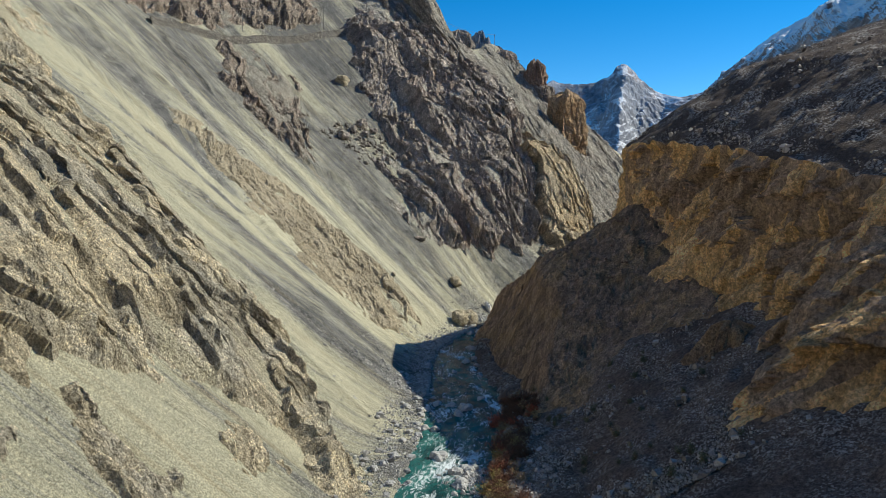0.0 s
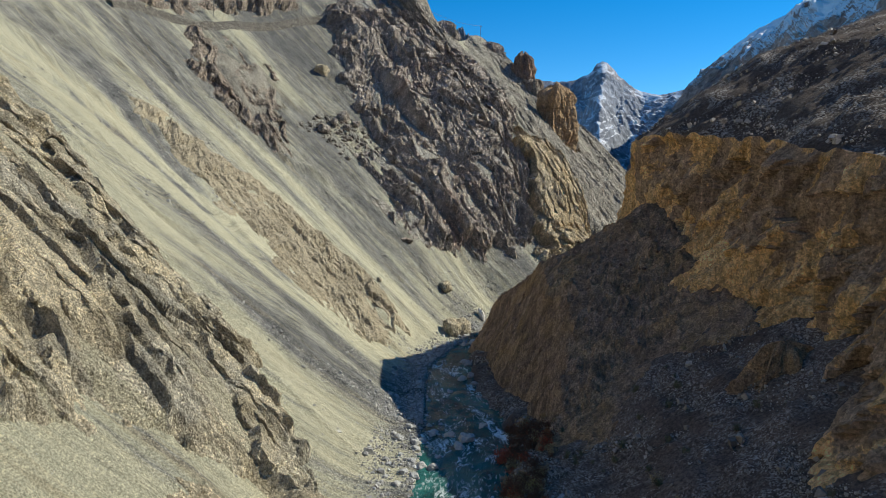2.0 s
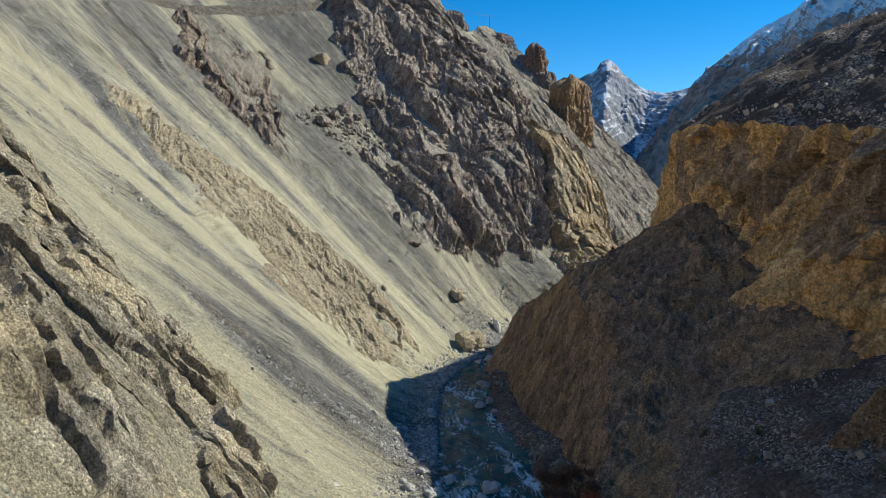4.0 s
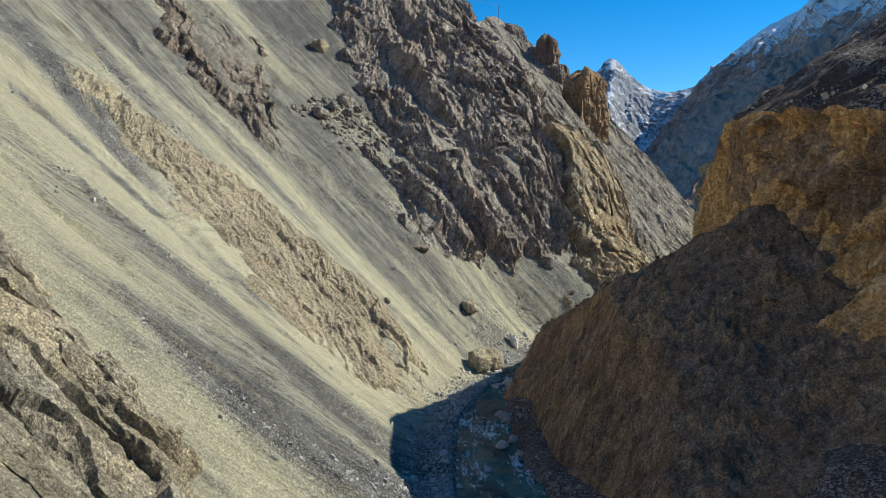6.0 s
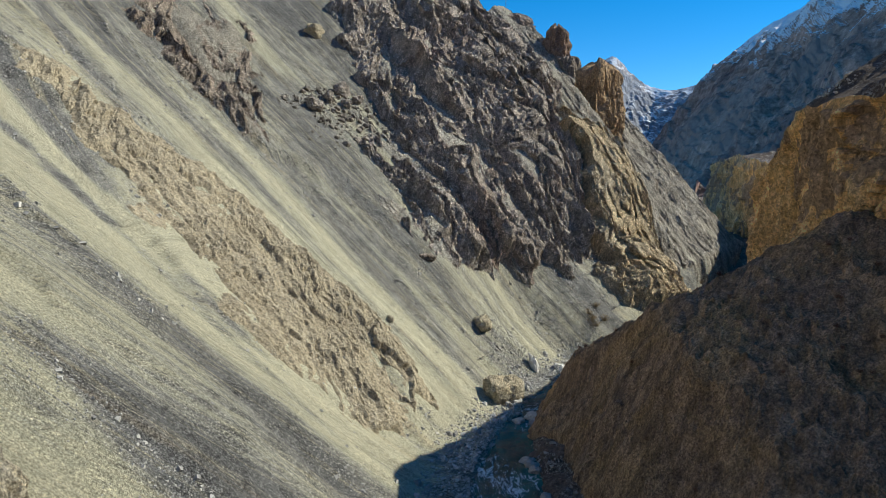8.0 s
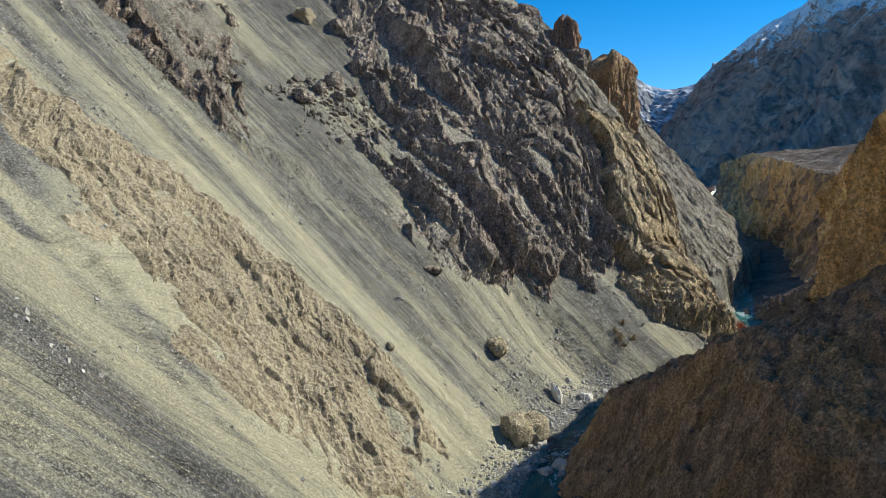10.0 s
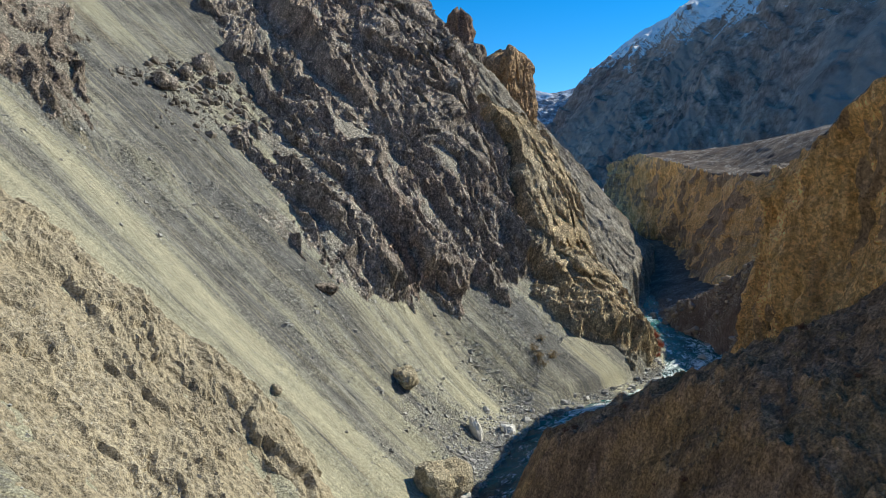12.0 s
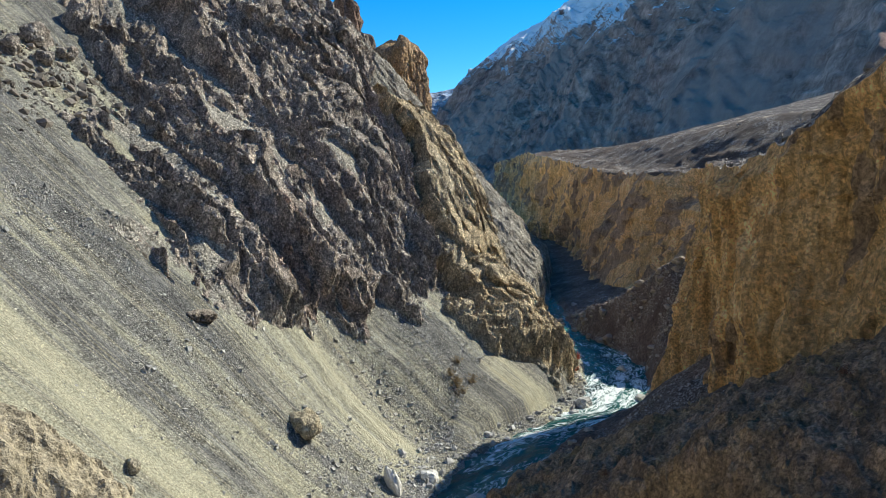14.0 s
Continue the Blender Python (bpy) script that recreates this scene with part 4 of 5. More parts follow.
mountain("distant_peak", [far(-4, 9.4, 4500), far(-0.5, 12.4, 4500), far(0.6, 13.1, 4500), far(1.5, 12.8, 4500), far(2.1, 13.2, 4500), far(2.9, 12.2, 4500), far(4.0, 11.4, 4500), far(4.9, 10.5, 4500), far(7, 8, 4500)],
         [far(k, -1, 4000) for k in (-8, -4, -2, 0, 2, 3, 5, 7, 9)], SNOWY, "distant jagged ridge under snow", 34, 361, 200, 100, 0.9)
# closes the valley behind the camera; unseen, added to block low blue sky light
mountain("bare_mountain", [far(k, 24, 1300) for k in (105, 130, 155, 180, 205, 230, 255, 275)], [far(k, -2, 500) for k in (105, 130, 155, 180, 205, 230, 255, 275)], BLUE, "unseen mountain side added behind the camera to block low sky", 30, 391, 100, 40, 0.25)

gy2, gx2 = np.meshgrid(np.linspace(-4700, 4700, 120), np.linspace(-4700, 4700, 120), indexing="ij")
tagged(grid_mesh("ground", gx2, gy2, -6 + 3 * fbm(gx2 / 300, gy2 / 300, seed=7), TERRACE, values={"dry": 0.3 + 0 * gx2}), "wide stony valley ground", "ground", kind="structure")


# ---- single rocks ----
def part(name, me, material, parent=None, label=""):
    """A mesh as one object, under a thing where one is given."""
    if "piece" not in me.attributes:
        me.attributes.new("piece", "FLOAT", "POINT").data.foreach_set("value", np.full(len(me.vertices), 0.5, np.float32))
    me.materials.clear()
    me.materials.append(material)
    ob = new(name, me)
    ob.parent = parent
    return tagged(ob, label) if label else ob


def shell_mesh(name, x, y, z, closed=True):
    """A closed skin over rings (rows: height steps, columns: round)."""
    rows, cols = x.shape
    co = np.stack([x, y, z], -1).reshape(-1, 3).tolist()
    faces = [(r * cols + c, r * cols + (c + 1) % cols, (r + 1) * cols + (c + 1) % cols, (r + 1) * cols + c) for r in range(rows - 1) for c in range(cols)]
    co.append((float(x[-1].mean()), float(y[-1].mean()), float(z[-1].mean()) + 0.01))
    faces += [((rows - 1) * cols + c, (rows - 1) * cols + (c + 1) % cols, len(co) - 1) for c in range(cols)]
    me = bpy.data.meshes.new(name)
    me.from_pydata(co, [], faces)
    return me


def tower(name, x, y, low, high, rx, ry, material, label, seed, taper=0.55, rough=0.28, rows=46, cols=80, lean=0.0, turn=None):
    """A rock tower with upright ribs and a broken top."""
    a, v = np.meshgrid(np.linspace(0, 2 * np.pi, cols, endpoint=False), np.linspace(0, 1, rows), indexing="xy")
    h = high - low
    wide = (1 - v**2.2 * (1 - taper)) * np.where(v > 0.9, np.sqrt(np.clip(1 - ((v - 0.9) / 0.1) ** 2 * 0.9, 0, 1)), 1)
    ca, sa = np.cos(a), np.sin(a)
    rib = ridged(ca * 2.2 + 5, sa * 2.2, v * h / 30.0, seed=seed, octaves=4) - 0.45
    lump = fbm(ca * 1.3, sa * 1.3, v * h / 14.0, seed=seed + 4, octaves=4)
    block = blocks(ca * 3.0, sa * 3.0, v * h / 6.0, seed=seed + 8)[0] - 0.5
    k = wide * (1 + rough * (1.3 * rib + 0.7 * lump + 0.5 * block))
    top = 1 + 0.05 * fbm(ca * 1.5, sa * 1.5, seed=seed + 12) * v
    rub, tone = facets(a * (rx + ry) / 2, v * h / 1.6, (2.6, 1.1), seed + 20)
    if turn is not None:
        k = k / (np.abs(np.cos(a - turn)) ** 5 + np.abs(np.sin(a - turn)) ** 5) ** 0.2
    k = k + 0.6 * rub / ((rx + ry) / 2)
    return tagged(part(name, shell_mesh(name, x + rx * ca * k + lean * v * h, y + ry * sa * k, low + v * h * top), material), label, "rock")


tower("rock_pinnacle", 61, 434, 104, 136, 7.0, 6.5, PINNACLE, "stout brown rock pinnacle on the ridge", 401, 0.72, 0.26, rows=70, cols=110, turn=-0.5)
tower("rock_shoulder", 66, 428, 96, 119, 9, 8, UMBER, "brown rock shoulder under the pinnacle", 411, 0.7, 0.25)
tower("golden_crag", 76, 397, 58, 110, 10, 10.5, FACE, "golden crag with an upright streaked face", 421, 0.85, 0.22, 90, 170, turn=-0.86)
tower("ridge_rock", 37, 448, 120, 146, 17, 8, CRAG, "dark rock lump on the ridge beside the road", 431, 0.5, 0.35)
tower("ridge_rock", 8, 440, 130, 158, 13, 7, CRAG, "dark rock lump on the skyline ridge", 441, 0.45, 0.35)
tower("earth_fin", 54.5, 62, 13, 24, 7, 4.0, MOUND, "weathered brown earth fin above the talus", 451, 0.35, 0.4)


ICO = np.array([(0, 0, 1), *[(math.cos(k * 1.2566) * 0.894, math.sin(k * 1.2566) * 0.894, 0.447) for k in range(5)], *[(math.cos(k * 1.2566 + 0.628) * 0.894, math.sin(k * 1.2566 + 0.628) * 0.894, -0.447) for k in range(5)], (0, 0, -1)])
ICO_F = np.array([(0, k + 1, (k + 1) % 5 + 1) for k in range(5)] + [(k + 1, k + 6, (k + 1) % 5 + 1) for k in range(5)] + [((k + 1) % 5 + 1, k + 6, (k + 1) % 5 + 6) for k in range(5)] + [(11, (k + 1) % 5 + 6, k + 6) for k in range(5)])


BLOCK = np.array([(a, b, c) for a in (-0.7, 0.7) for b in (-0.7, 0.7) for c in (-0.7, 0.7)])
BLOCK_F = np.array([(0, 1, 3), (0, 3, 2), (4, 6, 7), (4, 7, 5), (0, 4, 5), (0, 5, 1), (2, 3, 7), (2, 7, 6), (0, 2, 6), (0, 6, 4), (1, 5, 7), (1, 7, 3)])


def stones(name, places, sizes, material, label, seed, category="stones", form=(ICO, ICO_F)):
    """A field of many loose stones, too many to count."""
    r = np.random.default_rng(seed)
    n = len(places)
    count = len(form[0])
    v = (form[0][None] + r.uniform(-0.26, 0.26, (n, count, 3))) * (np.asarray(sizes)[:, None] * r.uniform(0.6, 1.3, (n, 3)) * (1, 1, 0.8))[:, None]
    axis = r.normal(0, 1, (n, 3))
    axis, turn = axis / np.linalg.norm(axis, axis=1, keepdims=True), r.uniform(0, 2 * np.pi, n)[:, None, None]
    k = np.broadcast_to(axis[:, None], v.shape)
    v = v * np.cos(turn) + np.cross(k, v) * np.sin(turn) + k * (k * v).sum(-1, keepdims=True) * (1 - np.cos(turn))
    co = v + np.asarray(places)[:, None]
    tri = (form[1][None] + count * np.arange(n)[:, None, None]).reshape(-1, 3)
    me = bpy.data.meshes.new(name)
    me.vertices.add(count * n)
    me.vertices.foreach_set("co", co.astype(np.float32).ravel())
    me.loops.add(tri.size)
    me.loops.foreach_set("vertex_index", tri.ravel().astype(np.int32))
    me.polygons.add(len(tri))
    me.polygons.foreach_set("loop_start", np.arange(0, tri.size, 3, dtype=np.int32))
    me.polygons.foreach_set("use_smooth", np.zeros(len(tri), bool))
    me.update(calc_edges=True)
    return tagged(part(name, me, material), label, category, kind="stuff")


def make_stone(name, dark, light):
    n = Nodes(name)
    at = n.place()
    g = n.put("ShaderNodeNewGeometry")
    c = n.ramp(g.outputs["Random Per Island"], (0.0, dark), (1.0, light))
    grain = n.noise(at, 3.0, 8, 0.7)
    c = n.mix(1.0, c, n.ramp(grain, (0.3, 0.65), (0.7, 1.3)), "MULTIPLY")
    return n.done(c, grain, 0.15, 0.6)


STONE = make_stone("grey_stone", (0.24, 0.238, 0.225), (0.56, 0.545, 0.50))
DARK_STONE = make_stone("dark_stone", (0.15, 0.13, 0.115), (0.48, 0.44, 0.40))
RUBBLE_STONE = make_stone("rubble_stone", (0.12, 0.105, 0.088), (0.30, 0.265, 0.22))
TUMBLED = make_stone("tumbled_stone", (0.17, 0.135, 0.105), (0.40, 0.33, 0.26))
PALE = make_stone("pale_stone", (0.60, 0.58, 0.53), (0.72, 0.70, 0.65))
RIVER_STONE = make_stone("river_stone", (0.22, 0.215, 0.205), (0.55, 0.54, 0.51))


def boulder_mesh(name, seed, detail=3, rough=0.3):
    bm = bmesh.new()
    bmesh.ops.create_icosphere(bm, subdivisions=detail, radius=1.0)
    co = np.array([v.co[:] for v in bm.verts])
    k = 1 + rough * (fbm(*(co * 1.1 + seed).T, seed=seed, octaves=4) + 0.8 * (blocks(*(co * 1.3 + 9).T, seed=seed + 3)[0] - 0.5))
    for v, f in zip(bm.verts, k):
        v.co *= f
    me = bpy.data.meshes.new(name)
    bm.to_mesh(me)
    bm.free()
    return me


BOULDERS = [boulder_mesh("boulder", 500 + 7 * k) for k in range(7)]


def boulder(x, y, z, size, material, label, seed, name="boulder", group=""):
    r = random.Random(seed)
    sx, sy, sz = size if isinstance(size, tuple) else (size, size * r.uniform(0.75, 1.1), size * r.uniform(0.6, 0.85))
    me = BOULDERS[seed % 7] if material is STONE else BOULDERS[seed % 7].copy()
    ob = part(name, me, material)
    ob.matrix_world = pose(x, y, z + 0.35 * sz, r.uniform(-12, 12), r.uniform(-12, 12), r.uniform(0, 360)) @ Matrix.Diagonal((sx, sy, sz, 1))
    return tagged(ob, label, "boulder", group)


def on_hill(s, d):
    x, y, z = hill(np.array([float(s)]), np.array([float(d)]))
    return float(x[0]), float(y[0]), float(z[0])


for k, (s, d, size, material, label) in enumerate((
    (356, 16.5, (2.6, 2.3, 2.3), SPUR, "grey-brown rounded boulder resting on the scree"),
    (338, 4.5, (4.2, 3.6, 4.2), SPUR, "big tan rugged boulder at the foot of the scree"),
    (341, 7.0, (1.6, 1.4, 1.4), RUBBLE, "grey boulder beside a bigger one at the scree's foot"),
    (359, 4.5, (1.3, 0.9, 2.2), PALE, "upright pale white stone block on the scree"),
    (366, 0.5, (2.0, 1.4, 1.2), PALE, "pale white boulder at the water's edge"),
    (357, 32, (2.2, 1.4, 1.2), UMBER, "flat brown boulder below the crag"),
    (329, 26, (0.9, 0.7, 0.8), SPUR, "small tan boulder on dusty scree"),
    (383, 97, (3.2, 2.7, 2.6), SPUR, "large pale grey boulder high on the scree"),
    (366, 76, (2.6, 2.0, 2.2), CRAG, "dark boulder in a rubble streak"), (371, 76.5, (2.2, 1.8, 1.7), CRAG, "dark boulder in a rubble streak"),
    (376, 77, (2.8, 2.4, 2.2), CRAG, "dark boulder in a rubble streak"), (374, 73, (2.0, 1.6, 1.4), CRAG, "dark boulder in a rubble streak"),
    (378, 73, (2.2, 2.0, 1.8), CRAG, "dark boulder in a rubble streak"))):
    x, y, z = on_hill(s, d)
    boulder(x, y, z, size, material, label, 900 + k, group="rubble boulders" if "rubble" in label else "")

rng = np.random.default_rng(5)
s, d = rng.uniform(205, 420, 260000), 105 * rng.random(260000) ** 1.5
weight = np.clip(0.62 - hill_tone(s, d), 0.02, 1) * (fbm(s / 6.0, d / 30.0, seed=301) > -0.25)
pick = (rng.random(260000) < weight * np.where(s > 300, 1.8, 0.8)) & ~((s > 352) & (d > 30) & (s - 352 > 0.5 * (64 - d)))
s, d = s[pick], d[pick]
x, y, z = hill(s, d)
stones("scree_stones", np.stack([x, y, z + 0.02], -1), np.minimum(0.06 * rng.pareto(2.4, len(s)) + 0.075, 0.42), STONE, "loose grey stones on the scree", 11, form=(BLOCK, BLOCK_F))
s, d = rng.uniform(190, 470, 15000), rng.uniform(-19, 8, 15000)
x, y, z = hill(s, d)
ok = (z > water_level(y) - 0.35) & (z < water_level(y) + np.where(s > 372, 1.6, 4.0))
s, d, x, y, z = (v[ok] for v in (s, d, x, y, z))
stones("bank_cobbles", np.stack([x, y, z + 0.05], -1), np.minimum(0.10 * rng.pareto(2.0, len(s)) + 0.11, 0.8), RIVER_STONE, "grey cobbles along the river bank", 12)
n = 85000
y = 25 + 300 * rng.random(n) ** 1.8
r = rng.gamma(1.9, 9.5, n)
x = np.interp(y, BANK_Y, BANK_X) + r - 2
z = bank_ground(x, y)
ok = (z > mound_ground(x, y) - 0.3) & (x < np.interp(y, FOOT_Y2, FOOT_X2) + 1) & (fbm(x / 9.0, y / 9.0, seed=71) > -0.25 + 0.5 * rng.random(n))
x, y, z, r = (v[ok] for v in (x, y, z, r))
size = np.minimum(0.045 * rng.pareto(2.2, len(x)) + 0.07, 0.6)
stones("talus_stones", np.stack([x, y, z + 0.12], -1), size, DARK_STONE, "loose grey stones on shaded talus", 13, form=(BLOCK, BLOCK_F))
n = 32000
y, c = 20 + 330 * rng.random(n) ** 1.4, rng.gamma(1.3, 16, n)
x = np.interp(y, EDGE_Y, EDGE_X) + c + 1
ok = (fbm(x / 14.0, y / 14.0, seed=73, octaves=3) > -0.3 + 0.6 * rng.random(n)) & (c < 110)
x, y = x[ok], y[ok]
stones("terrace_stones", np.stack([x, y, terrace_ground(x, y) + 0.1], -1), np.minimum(0.08 * rng.pareto(2.2, len(x)) + 0.10, 0.75), DARK_STONE, "grey stones strewn over the terrace", 14, form=(BLOCK, BLOCK_F))

for k in range(46):
    r = random.Random(k)
    s = r.choice((r.uniform(205, 262), r.uniform(225, 258), r.uniform(385, 445)))
    d = r.uniform(-4, 5) if s < 300 else r.uniform(-1.5, 4.5) - float(np.interp(s, (375, 398, 415, 430, 456), (4, 14, 18, 15, 8)))
    x, y, z = on_hill(s, d)
    boulder(x, y, max(z, water_level(y) - 0.3), r.uniform(0.3, 0.95), RIVER_STONE, "rounded grey boulder on the river bank", 1000 + k, group="bank boulders")
for k, (x, y, size) in enumerate(((4.5, 61, 1.5), (7.2, 54.5, 1.2), (9.0, 57, 0.9), (9.8, 55.5, 1.0), (10.6, 56.5, 0.9), (8.4, 50, 1.3), (8, 84, 1.2), (9.5, 88, 1.5), (6.5, 90, 1.0), (30, 191, 1.8), (68, 226, 1.9), (82, 226, 1.2), (91, 247, 1.2), (10, 128, 1.1), (13, 95, 1.0), (7, 118, 0.9), (15, 166, 1.6), (12, 164, 1.3))):
    boulder(x, y, float(water_level(y)) - 0.15, size, RIVER_STONE, "wet grey boulder in the river", 1100 + k, group="river boulders")
d = rng.uniform(62, 82, 900)
s = 362 + 1.1 * (82 - d) * rng.random(900) + rng.normal(4, 4, 900)
x, y, z = hill(s, d)
stones("rubble_streak", np.stack([x, y, z], -1), np.minimum(0.16 * rng.pareto(1.8, 900) + 0.14, 1.1), RUBBLE_STONE, "dark broken rubble on the upper scree", 16)
u, v = rng.normal(0, 1.6, 700), rng.normal(0, 3.2, 700)
x, y = 9.6 + u + 0.1 * v, 53.5 + v
stones("gravel_bar", np.stack([x, y, water_level(y) + 0.12 - 0.05 * np.hypot(u, v * 0.5)], -1), np.minimum(0.10 * rng.pareto(2.0, 700) + 0.12, 0.6), RIVER_STONE, "pale gravel bar in the river", 15)
for k in range(30):
    r = random.Random(300 + k)
    y = r.uniform(100, 330)
    x = float(np.interp(y, BANK_Y, BANK_X)) + r.uniform(-1, 9)
    if 118 < y < 175:
        x = float(np.interp(y, BANK_Y, BANK_X)) + r.uniform(-1.5, 0.2)
    z = float(bank_ground(np.array([x]), np.array([y]))[0])
    boulder(x, y, z, r.uniform(0.5, 1.5), DARK_STONE, "dark boulder on the shaded bank", 1200 + k, group="shaded boulders")

for k in range(90):
    r = random.Random(1400 + k)
    i = min(int(r.random() * 6), 5)
    t, off = r.random(), r.uniform(-6, 3)
    a, b = KNOB[i], KNOB[i + 1]
    x, y = a[0] + t * (b[0] - a[0]) + off, a[1] + t * (b[1] - a[1]) - 0.3 * off
    z = float(bank_ground(np.array([x]), np.array([y]))[0])
    boulder(x, y, max(z, float(water_level(y)) - 0.2) - 0.1, r.uniform(0.4, 1.0) + 0.9 * r.random() ** 4, TUMBLED, "brown angular boulder tumbled from the cliff", 1400 + k, group="tumbled boulders")

# ---- shrubs ----
def make_leaf(name, a, b):
    n = Nodes(name, 0.8)
    g = n.put("ShaderNodeNewGeometry")
    return n.done(n.ramp(g.outputs["Random Per Island"], (0.0, a), (1.0, b)))


TWIG = make_leaf("dry_twig", (0.10, 0.075, 0.055), (0.22, 0.17, 0.12))
RED = make_leaf("red_leaf", (0.26, 0.05, 0.03), (0.46, 0.13, 0.07))
YELLOW = make_leaf("yellow_leaf", (0.28, 0.22, 0.06), (0.42, 0.34, 0.13))
OLIVE = make_leaf("grey_green_leaf", (0.07, 0.08, 0.045), (0.15, 0.16, 0.09))
RUSSET = make_leaf("russet_leaf", (0.09, 0.04, 0.028), (0.19, 0.085, 0.05))
STRAW = make_leaf("straw_leaf", (0.26, 0.19, 0.10), (0.42, 0.32, 0.18))


def ribbon_mesh(name, quads):
    q = np.asarray(quads, float)
    me = bpy.data.meshes.new(name)
    me.vertices.add(q.shape[0] * 4)
    me.vertices.foreach_set("co", q.astype(np.float32).ravel())
    me.loops.add(q.shape[0] * 4)
    me.loops.foreach_set("vertex_index", np.arange(q.shape[0] * 4, dtype=np.int32))
    me.polygons.add(q.shape[0])
    me.polygons.foreach_set("loop_start", np.arange(0, q.shape[0] * 4, 4, dtype=np.int32))
    me.update(calc_edges=True)
    return me


def shrub(name, leaf, label, seed, stems=40, leaves=320):
    """A low thorny shrub about 1 m in radius: fanned stems with many small leaves."""
    r = np.random.default_rng(seed)
    thing = tagged(new(name), label, "shrub")
    quads, tips = [], []
    for _ in range(stems):
        turn, lean, high = r.uniform(0, 2 * np.pi), r.uniform(0.15, 1.15), r.uniform(0.7, 1.25)
        way = np.array([np.cos(turn) * np.sin(lean), np.sin(turn) * np.sin(lean), np.cos(lean)])
        p = np.array([r.uniform(-0.15, 0.15), r.uniform(-0.15, 0.15), -0.1])
        side = np.cross(way, (0, 0, 1.0)) + (0.01, 0, 0)
        side = side / np.linalg.norm(side)
        for k in range(4):
            q = p + (way + r.normal(0, 0.16, 3) + (0, 0, 0.1 * k)) * high / 4
            w0, w1 = 0.022 * (1 - k / 4.5), 0.022 * (1 - (k + 1) / 4.5)
            quads.append((p - side * w0, p + side * w0, q + side * w1, q - side * w1))
            if k > 0:
                tips += [p, q, (p + q) / 2]
            p = q
    part("branchwork", ribbon_mesh("branchwork", quads), TWIG, thing)
    tips = np.array(tips)
    at = tips[r.integers(0, len(tips), leaves)] + r.normal(0, 0.07, (leaves, 3))
    u, v = r.normal(0, 1, (leaves, 3)), r.normal(0, 1, (leaves, 3))
    u, v = (0.085 * r.uniform(0.6, 1.4, (leaves, 1)) * w / np.linalg.norm(w, axis=1, keepdims=True) for w in (u, v))
    part("foliage", ribbon_mesh("foliage", np.stack([at - u, at - v * 0.6, at + u, at + v * 0.6], 1)), leaf, thing)
    return thing


KINDS = [shrub("shrub", RED, "low shrub with dark red autumn leaves", 1), shrub("shrub", YELLOW, "low shrub with dull yellow leaves", 2), shrub("shrub", OLIVE, "low grey-green thorny shrub on stones", 3), shrub("shrub", STRAW, "dry straw-coloured shrub on the bank", 4), shrub("shrub", RED, "bright red shrub at the water's edge", 5, 60, 800), shrub("shrub", RUSSET, "dark russet shrub in a dense bank thicket", 6, 50, 480)]
used = set()


def plant(kind, x, y, z, size, seed, group):
    r = random.Random(seed)
    m = pose(x, y, z, r.uniform(-8, 8), r.uniform(-8, 8), r.uniform(0, 360)) @ Matrix.Diagonal((size, size * r.uniform(0.8, 1.2), size * r.uniform(0.75, 1.0), 1))
    if kind in used:
        ob = copy_thing(KINDS[kind], m)
        ob.matrix_basis = m
    else:
        used.add(kind)
        ob = KINDS[kind]
        ob.matrix_basis = m
    tagged(ob, group=group)


def right_z(x, y):
    return float(right_ground(np.array([x]), np.array([y]))[0])


for k in range(165):
    r = random.Random(60 + k)
    y = r.uniform(32, 92)
    x = float(np.interp(y, BANK_Y, BANK_X)) + r.uniform(-0.3, 2.5) + r.random() ** 2 * 5
    kind = r.choice((5, 5, 5, 5, 0, 3, 1 if y < 64 else 5))
    plant(kind, x, y, right_z(x, y), r.uniform(0.9, 2.0), k, "bank shrubs")
for k, (x, y) in enumerate(((15.4, 79), (16.2, 80.5), (14.8, 80.8), (15.2, 78))):
    plant(4, x, y, right_z(x, y), 1.7, 200 + k, "bank shrubs")
for k in range(40):
    r = random.Random(160 + k)
    x, y = r.uniform(24, 48), r.uniform(26, 84)
    plant(r.choice((2, 2, 2, 3)), x, y, right_z(x, y), r.uniform(0.5, 1.3), 300 + k, "talus shrubs")
for k in range(34):
    r = random.Random(360 + k)
    s = r.uniform(436, 466)
    d = r.uniform(1.5, 5.0) - float(np.interp(s, (415, 430, 456, 491), (18, 15, 8, 3)))
    x, y, z = on_hill(s, d)
    plant(r.choice((4, 4, 0, 3)) if s > 446 else r.choice((0, 3, 3)), x, y, z, r.uniform(0.9, 1.8), 400 + k, "far bank shrubs")
for k in range(6):
    r = random.Random(460 + k)
    x, y, z = on_hill(r.uniform(388, 398), r.uniform(-1, 4))
    plant(3, x, y, z, r.uniform(1.0, 1.8), 500 + k, "far bank shrubs")
for k in range(90):
    r = random.Random(560 + k)
    x, y = r.uniform(18, 52), r.uniform(104, 166)
    z = float(mound_ground(np.array([x]), np.array([y]))[0])
    if z > right_z(x, y) - 0.1:
        plant(r.choice((3, 3, 5)), x, y, z + 0.2, r.uniform(0.3, 0.75), 600 + k, "mound shrubs")

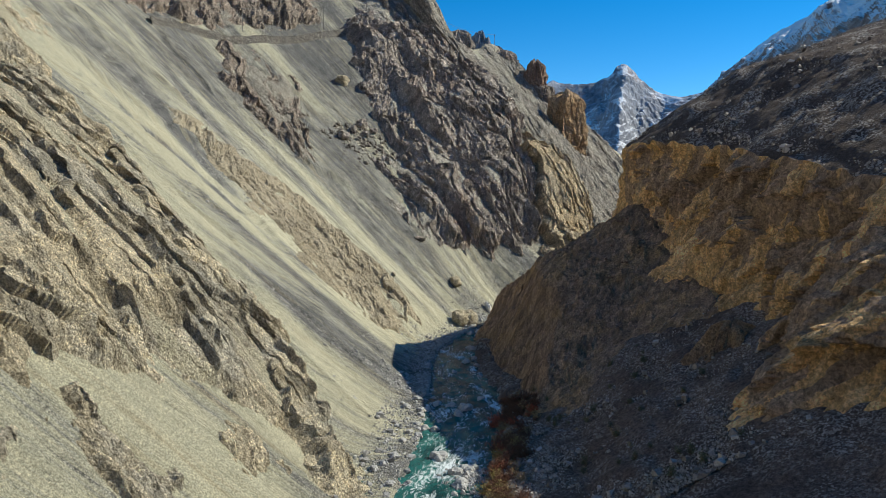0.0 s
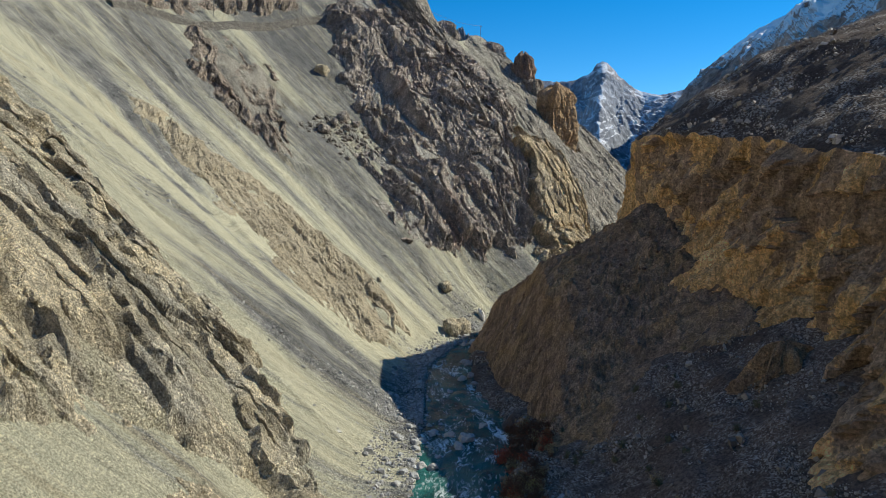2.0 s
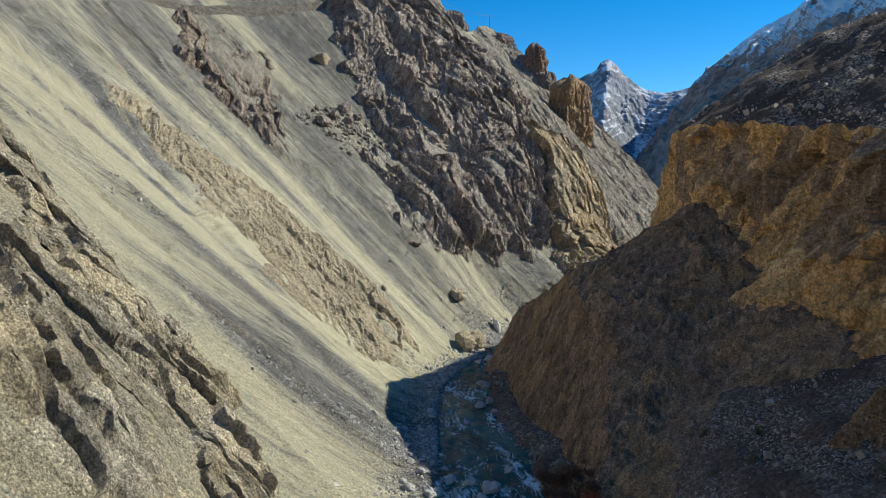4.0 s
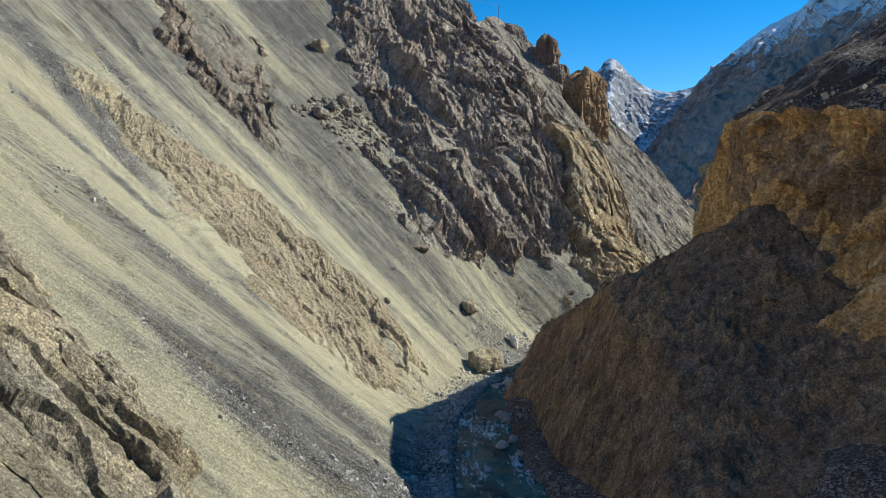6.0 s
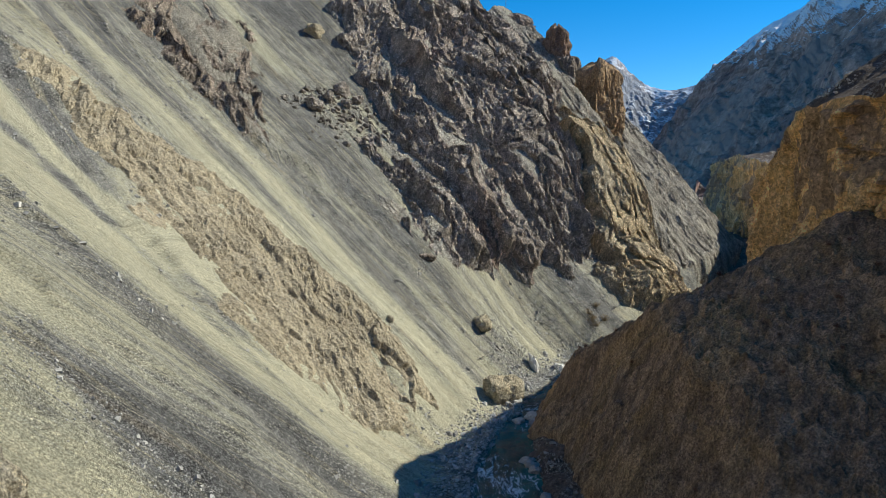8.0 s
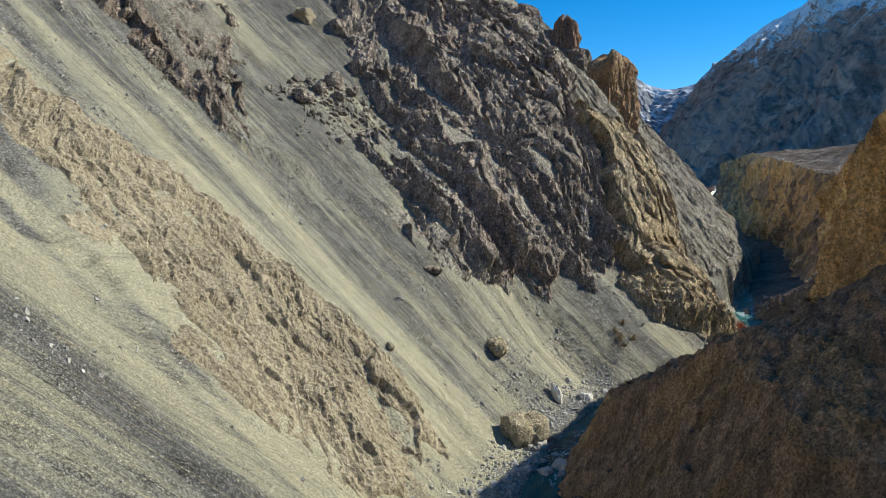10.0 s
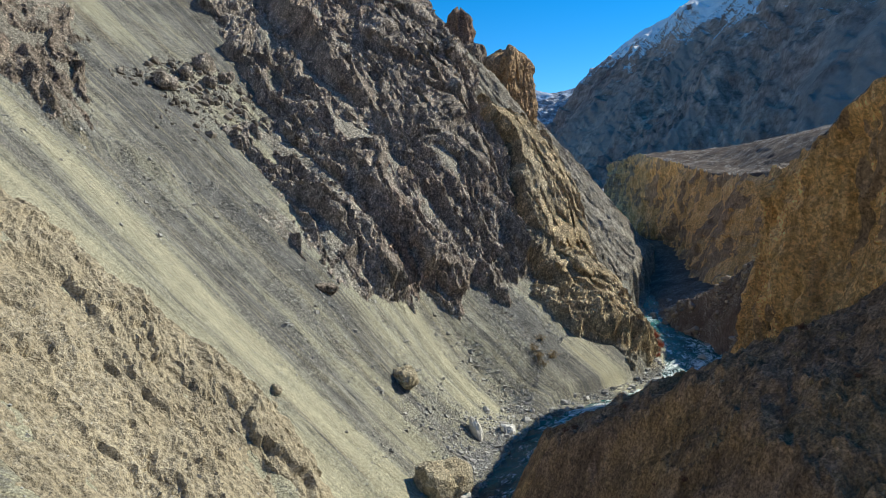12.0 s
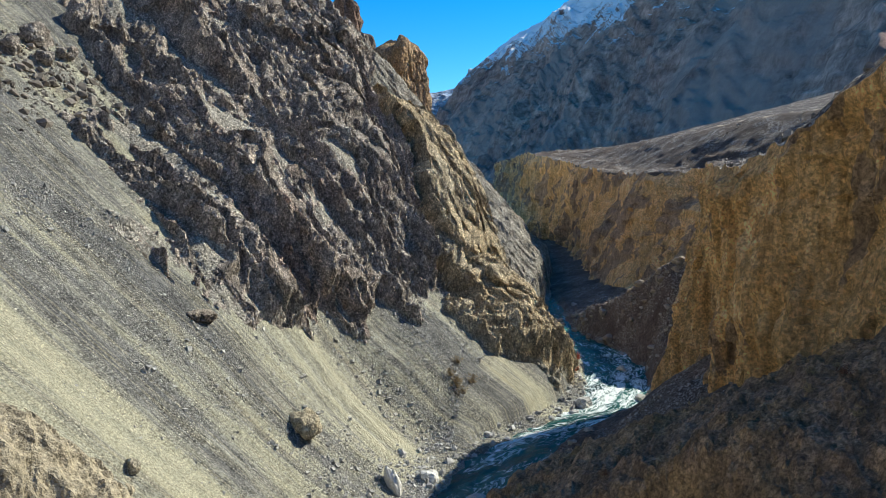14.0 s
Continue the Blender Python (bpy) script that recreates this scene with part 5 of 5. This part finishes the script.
# ---- the road and what stands by it ----
ROAD = make_talus("road_gravel", (0.34, 0.31, 0.26), (0.42, 0.38, 0.32), (0.45, 0.42, 0.37), 0.2)
WALL = make_rock("dry_stone_wall", (0.24, 0.22, 0.19), (0.36, 0.335, 0.29), (0.48, 0.45, 0.40), (0.40, 0.34, 0.26), 3.0)
line = spline([(334, 139), (343, 139), (356, 133), (375, 127), (388, 122), (403, 118), (416, 113), (432, 105)], 12)
rs, rd = np.meshgrid(line[:, 0], [1.0, 0.0, -1.0, -1.6, -1.7, -2.6], indexing="ij")
px, py, pz = hill(rs, rd + line[:, 1][:, None])
level = pz[:, 1:2] + 1.0 + 0 * pz
level[:, 3] += 0.5
level[:, 4] += 0.45
level[:, 5] = pz[:, 5] - 0.6
tagged(grid_mesh("road", px[:, :4], py[:, :4], level[:, :4], ROAD), "narrow gravel mountain road cut into the slope", "road", kind="structure")
tagged(grid_mesh("retaining_wall", px[:, 3:], py[:, 3:], level[:, 3:] - 0.03, WALL, flat=True), "pale dry-stone wall that holds up the road", "wall")

YELLOW_PAINT = Nodes("yellow_paint", 0.5).done((0.72, 0.50, 0.04))
WHITE_PAINT = Nodes("white_paint", 0.4).done((0.80, 0.80, 0.78))
GLASS_DARK = Nodes("dark_glass", 0.1).done((0.02, 0.025, 0.03))
RUBBER = Nodes("black_rubber", 0.8).done((0.02, 0.02, 0.02))
STEEL = Nodes("weathered_steel", 0.5).done((0.22, 0.22, 0.215))


def box_mesh(name, size, centre=(0, 0, 0), bevel=0.05):
    bm = bmesh.new()
    bmesh.ops.create_cube(bm, size=1.0, matrix=Matrix.Translation(centre) @ Matrix.Diagonal((*size, 1)))
    if bevel:
        bmesh.ops.bevel(bm, geom=bm.edges[:], offset=bevel, segments=2, affect="EDGES")
    me = bpy.data.meshes.new(name)
    bm.to_mesh(me)
    bm.free()
    return me


def rod_mesh(name, a, b, radius, sides=8):
    bm = bmesh.new()
    d = Vector(b) - Vector(a)
    bmesh.ops.create_cone(bm, cap_ends=True, segments=sides, radius1=radius, radius2=radius * 0.8, depth=d.length, matrix=Matrix.Translation((Vector(a) + Vector(b)) / 2) @ d.to_track_quat("Z", "Y").to_matrix().to_4x4())
    me = bpy.data.meshes.new(name)
    bm.to_mesh(me)
    bm.free()
    return me


def minibus():
    ob = tagged(new("minibus"), "small white minibus parked on the ridge road", "minibus")
    part("body", box_mesh("body", (5.6, 2.0, 1.9), (0, 0, 1.5), 0.22), WHITE_PAINT, ob)
    part("side_windows", box_mesh("side_windows", (4.4, 2.04, 0.6), (-0.2, 0, 1.95), 0.06), GLASS_DARK, ob)
    part("windscreen", box_mesh("windscreen", (0.1, 1.7, 0.65), (2.8, 0, 1.9), 0.03), GLASS_DARK, ob)
    for wx in (-1.8, 1.8):
        for wy in (-0.9, 0.9):
            part("wheel", rod_mesh("wheel", (wx, wy - 0.12, 0.38), (wx, wy + 0.12, 0.38), 0.38, 16), RUBBER, ob)
    return ob


def ground_at(x, y):
    """Height of the hill at a place in plan."""
    along = (x - FOOT[:, 0]) * FOOT_T[:, 0] + (y - FOOT[:, 1]) * FOOT_T[:, 1]
    k = int(np.argmin(np.abs(along)))
    return on_hill(FOOT_S[k], (FOOT[k, 0] - x) * FOOT_T[k, 1] + (y - FOOT[k, 1]) * FOOT_T[k, 0])[2]


bus_z = 129.2
minibus().matrix_basis = pose(31.5, 431, bus_z + 0.8, 0, 0, 8)
ledge = tagged(part("road_ledge", box_mesh("road_ledge", (20, 6, 16), (0, 0, -8), 0.8), RUBBLE), "levelled gravel ledge of the ridge road", "ledge")
ledge.matrix_basis = pose(29, 432.2, bus_z + 0.8, 0, 0, 8)


def barrier(s, d, n):
    x, y, z = on_hill(s, d)
    ob = tagged(new("road_barrier"), "yellow painted road barrier on the verge", "barrier", "road barriers")
    for k in (-1.0, 1.0):
        part("post", box_mesh("post", (0.2, 0.2, 1.2), (k, 0, 0.6), 0.03), YELLOW_PAINT, ob)
    part("rail", box_mesh("rail", (2.9, 0.14, 0.5), (0, 0.16, 0.95), 0.03), YELLOW_PAINT, ob)
    ob.matrix_basis = pose(x, y, z + 1.0, 0, 0, 40 + 8 * n)


for n, s in enumerate((337, 341, 345)):
    barrier(s, 138.2, n)


def pole(x, y, z, high, label):
    ob = tagged(new("utility_pole"), label, "pole", "utility poles")
    part("mast", rod_mesh("mast", (0, 0, -1), (0, 0, high), 0.13), STEEL, ob)
    part("crossarm", box_mesh("crossarm", (2.2, 0.16, 0.16), (0, 0, high - 0.6), 0.02), STEEL, ob)
    for k in (-1, 0, 1):
        part("insulator", rod_mesh("insulator", (k, 0, high - 0.5), (k, 0, high - 0.2), 0.1), WHITE_PAINT, ob)
    ob.matrix_basis = pose(x, y, z, 0, 0, 35)
    return Vector((x, y, z + high - 0.3))


tops = []
for s, d in ((366, 134), (392, 124), (425, 110)):
    x, y, z = on_hill(s, d)
    tops.append(pole(x, y, z + 1.0, 10, "tall grey steel power pole by the road"))
x, y = 33, 443
tops.append(pole(x, y, ground_at(x, y) + 4, 9, "tall grey steel power pole on the ridge"))
for a, b in zip(tops, tops[1:]):
    bm = bmesh.new()
    for side in (-0.8, 0.8):
        old = None
        for k in range(17):
            t = k / 16
            p = a.lerp(b, t) + Vector((side, 0, -4 * (a - b).length * 0.03 * t * (1 - t)))
            if old is not None:
                d = p - old
                bmesh.ops.create_cone(bm, cap_ends=False, segments=4, radius1=0.035, radius2=0.035, depth=d.length, matrix=Matrix.Translation((p + old) / 2) @ d.to_track_quat("Z", "Y").to_matrix().to_4x4())
            old = p
    me = bpy.data.meshes.new("power_line")
    bm.to_mesh(me)
    bm.free()
    tagged(part("power_line", me, STEEL), "thin sagging power line between two poles", "power line", "power lines")
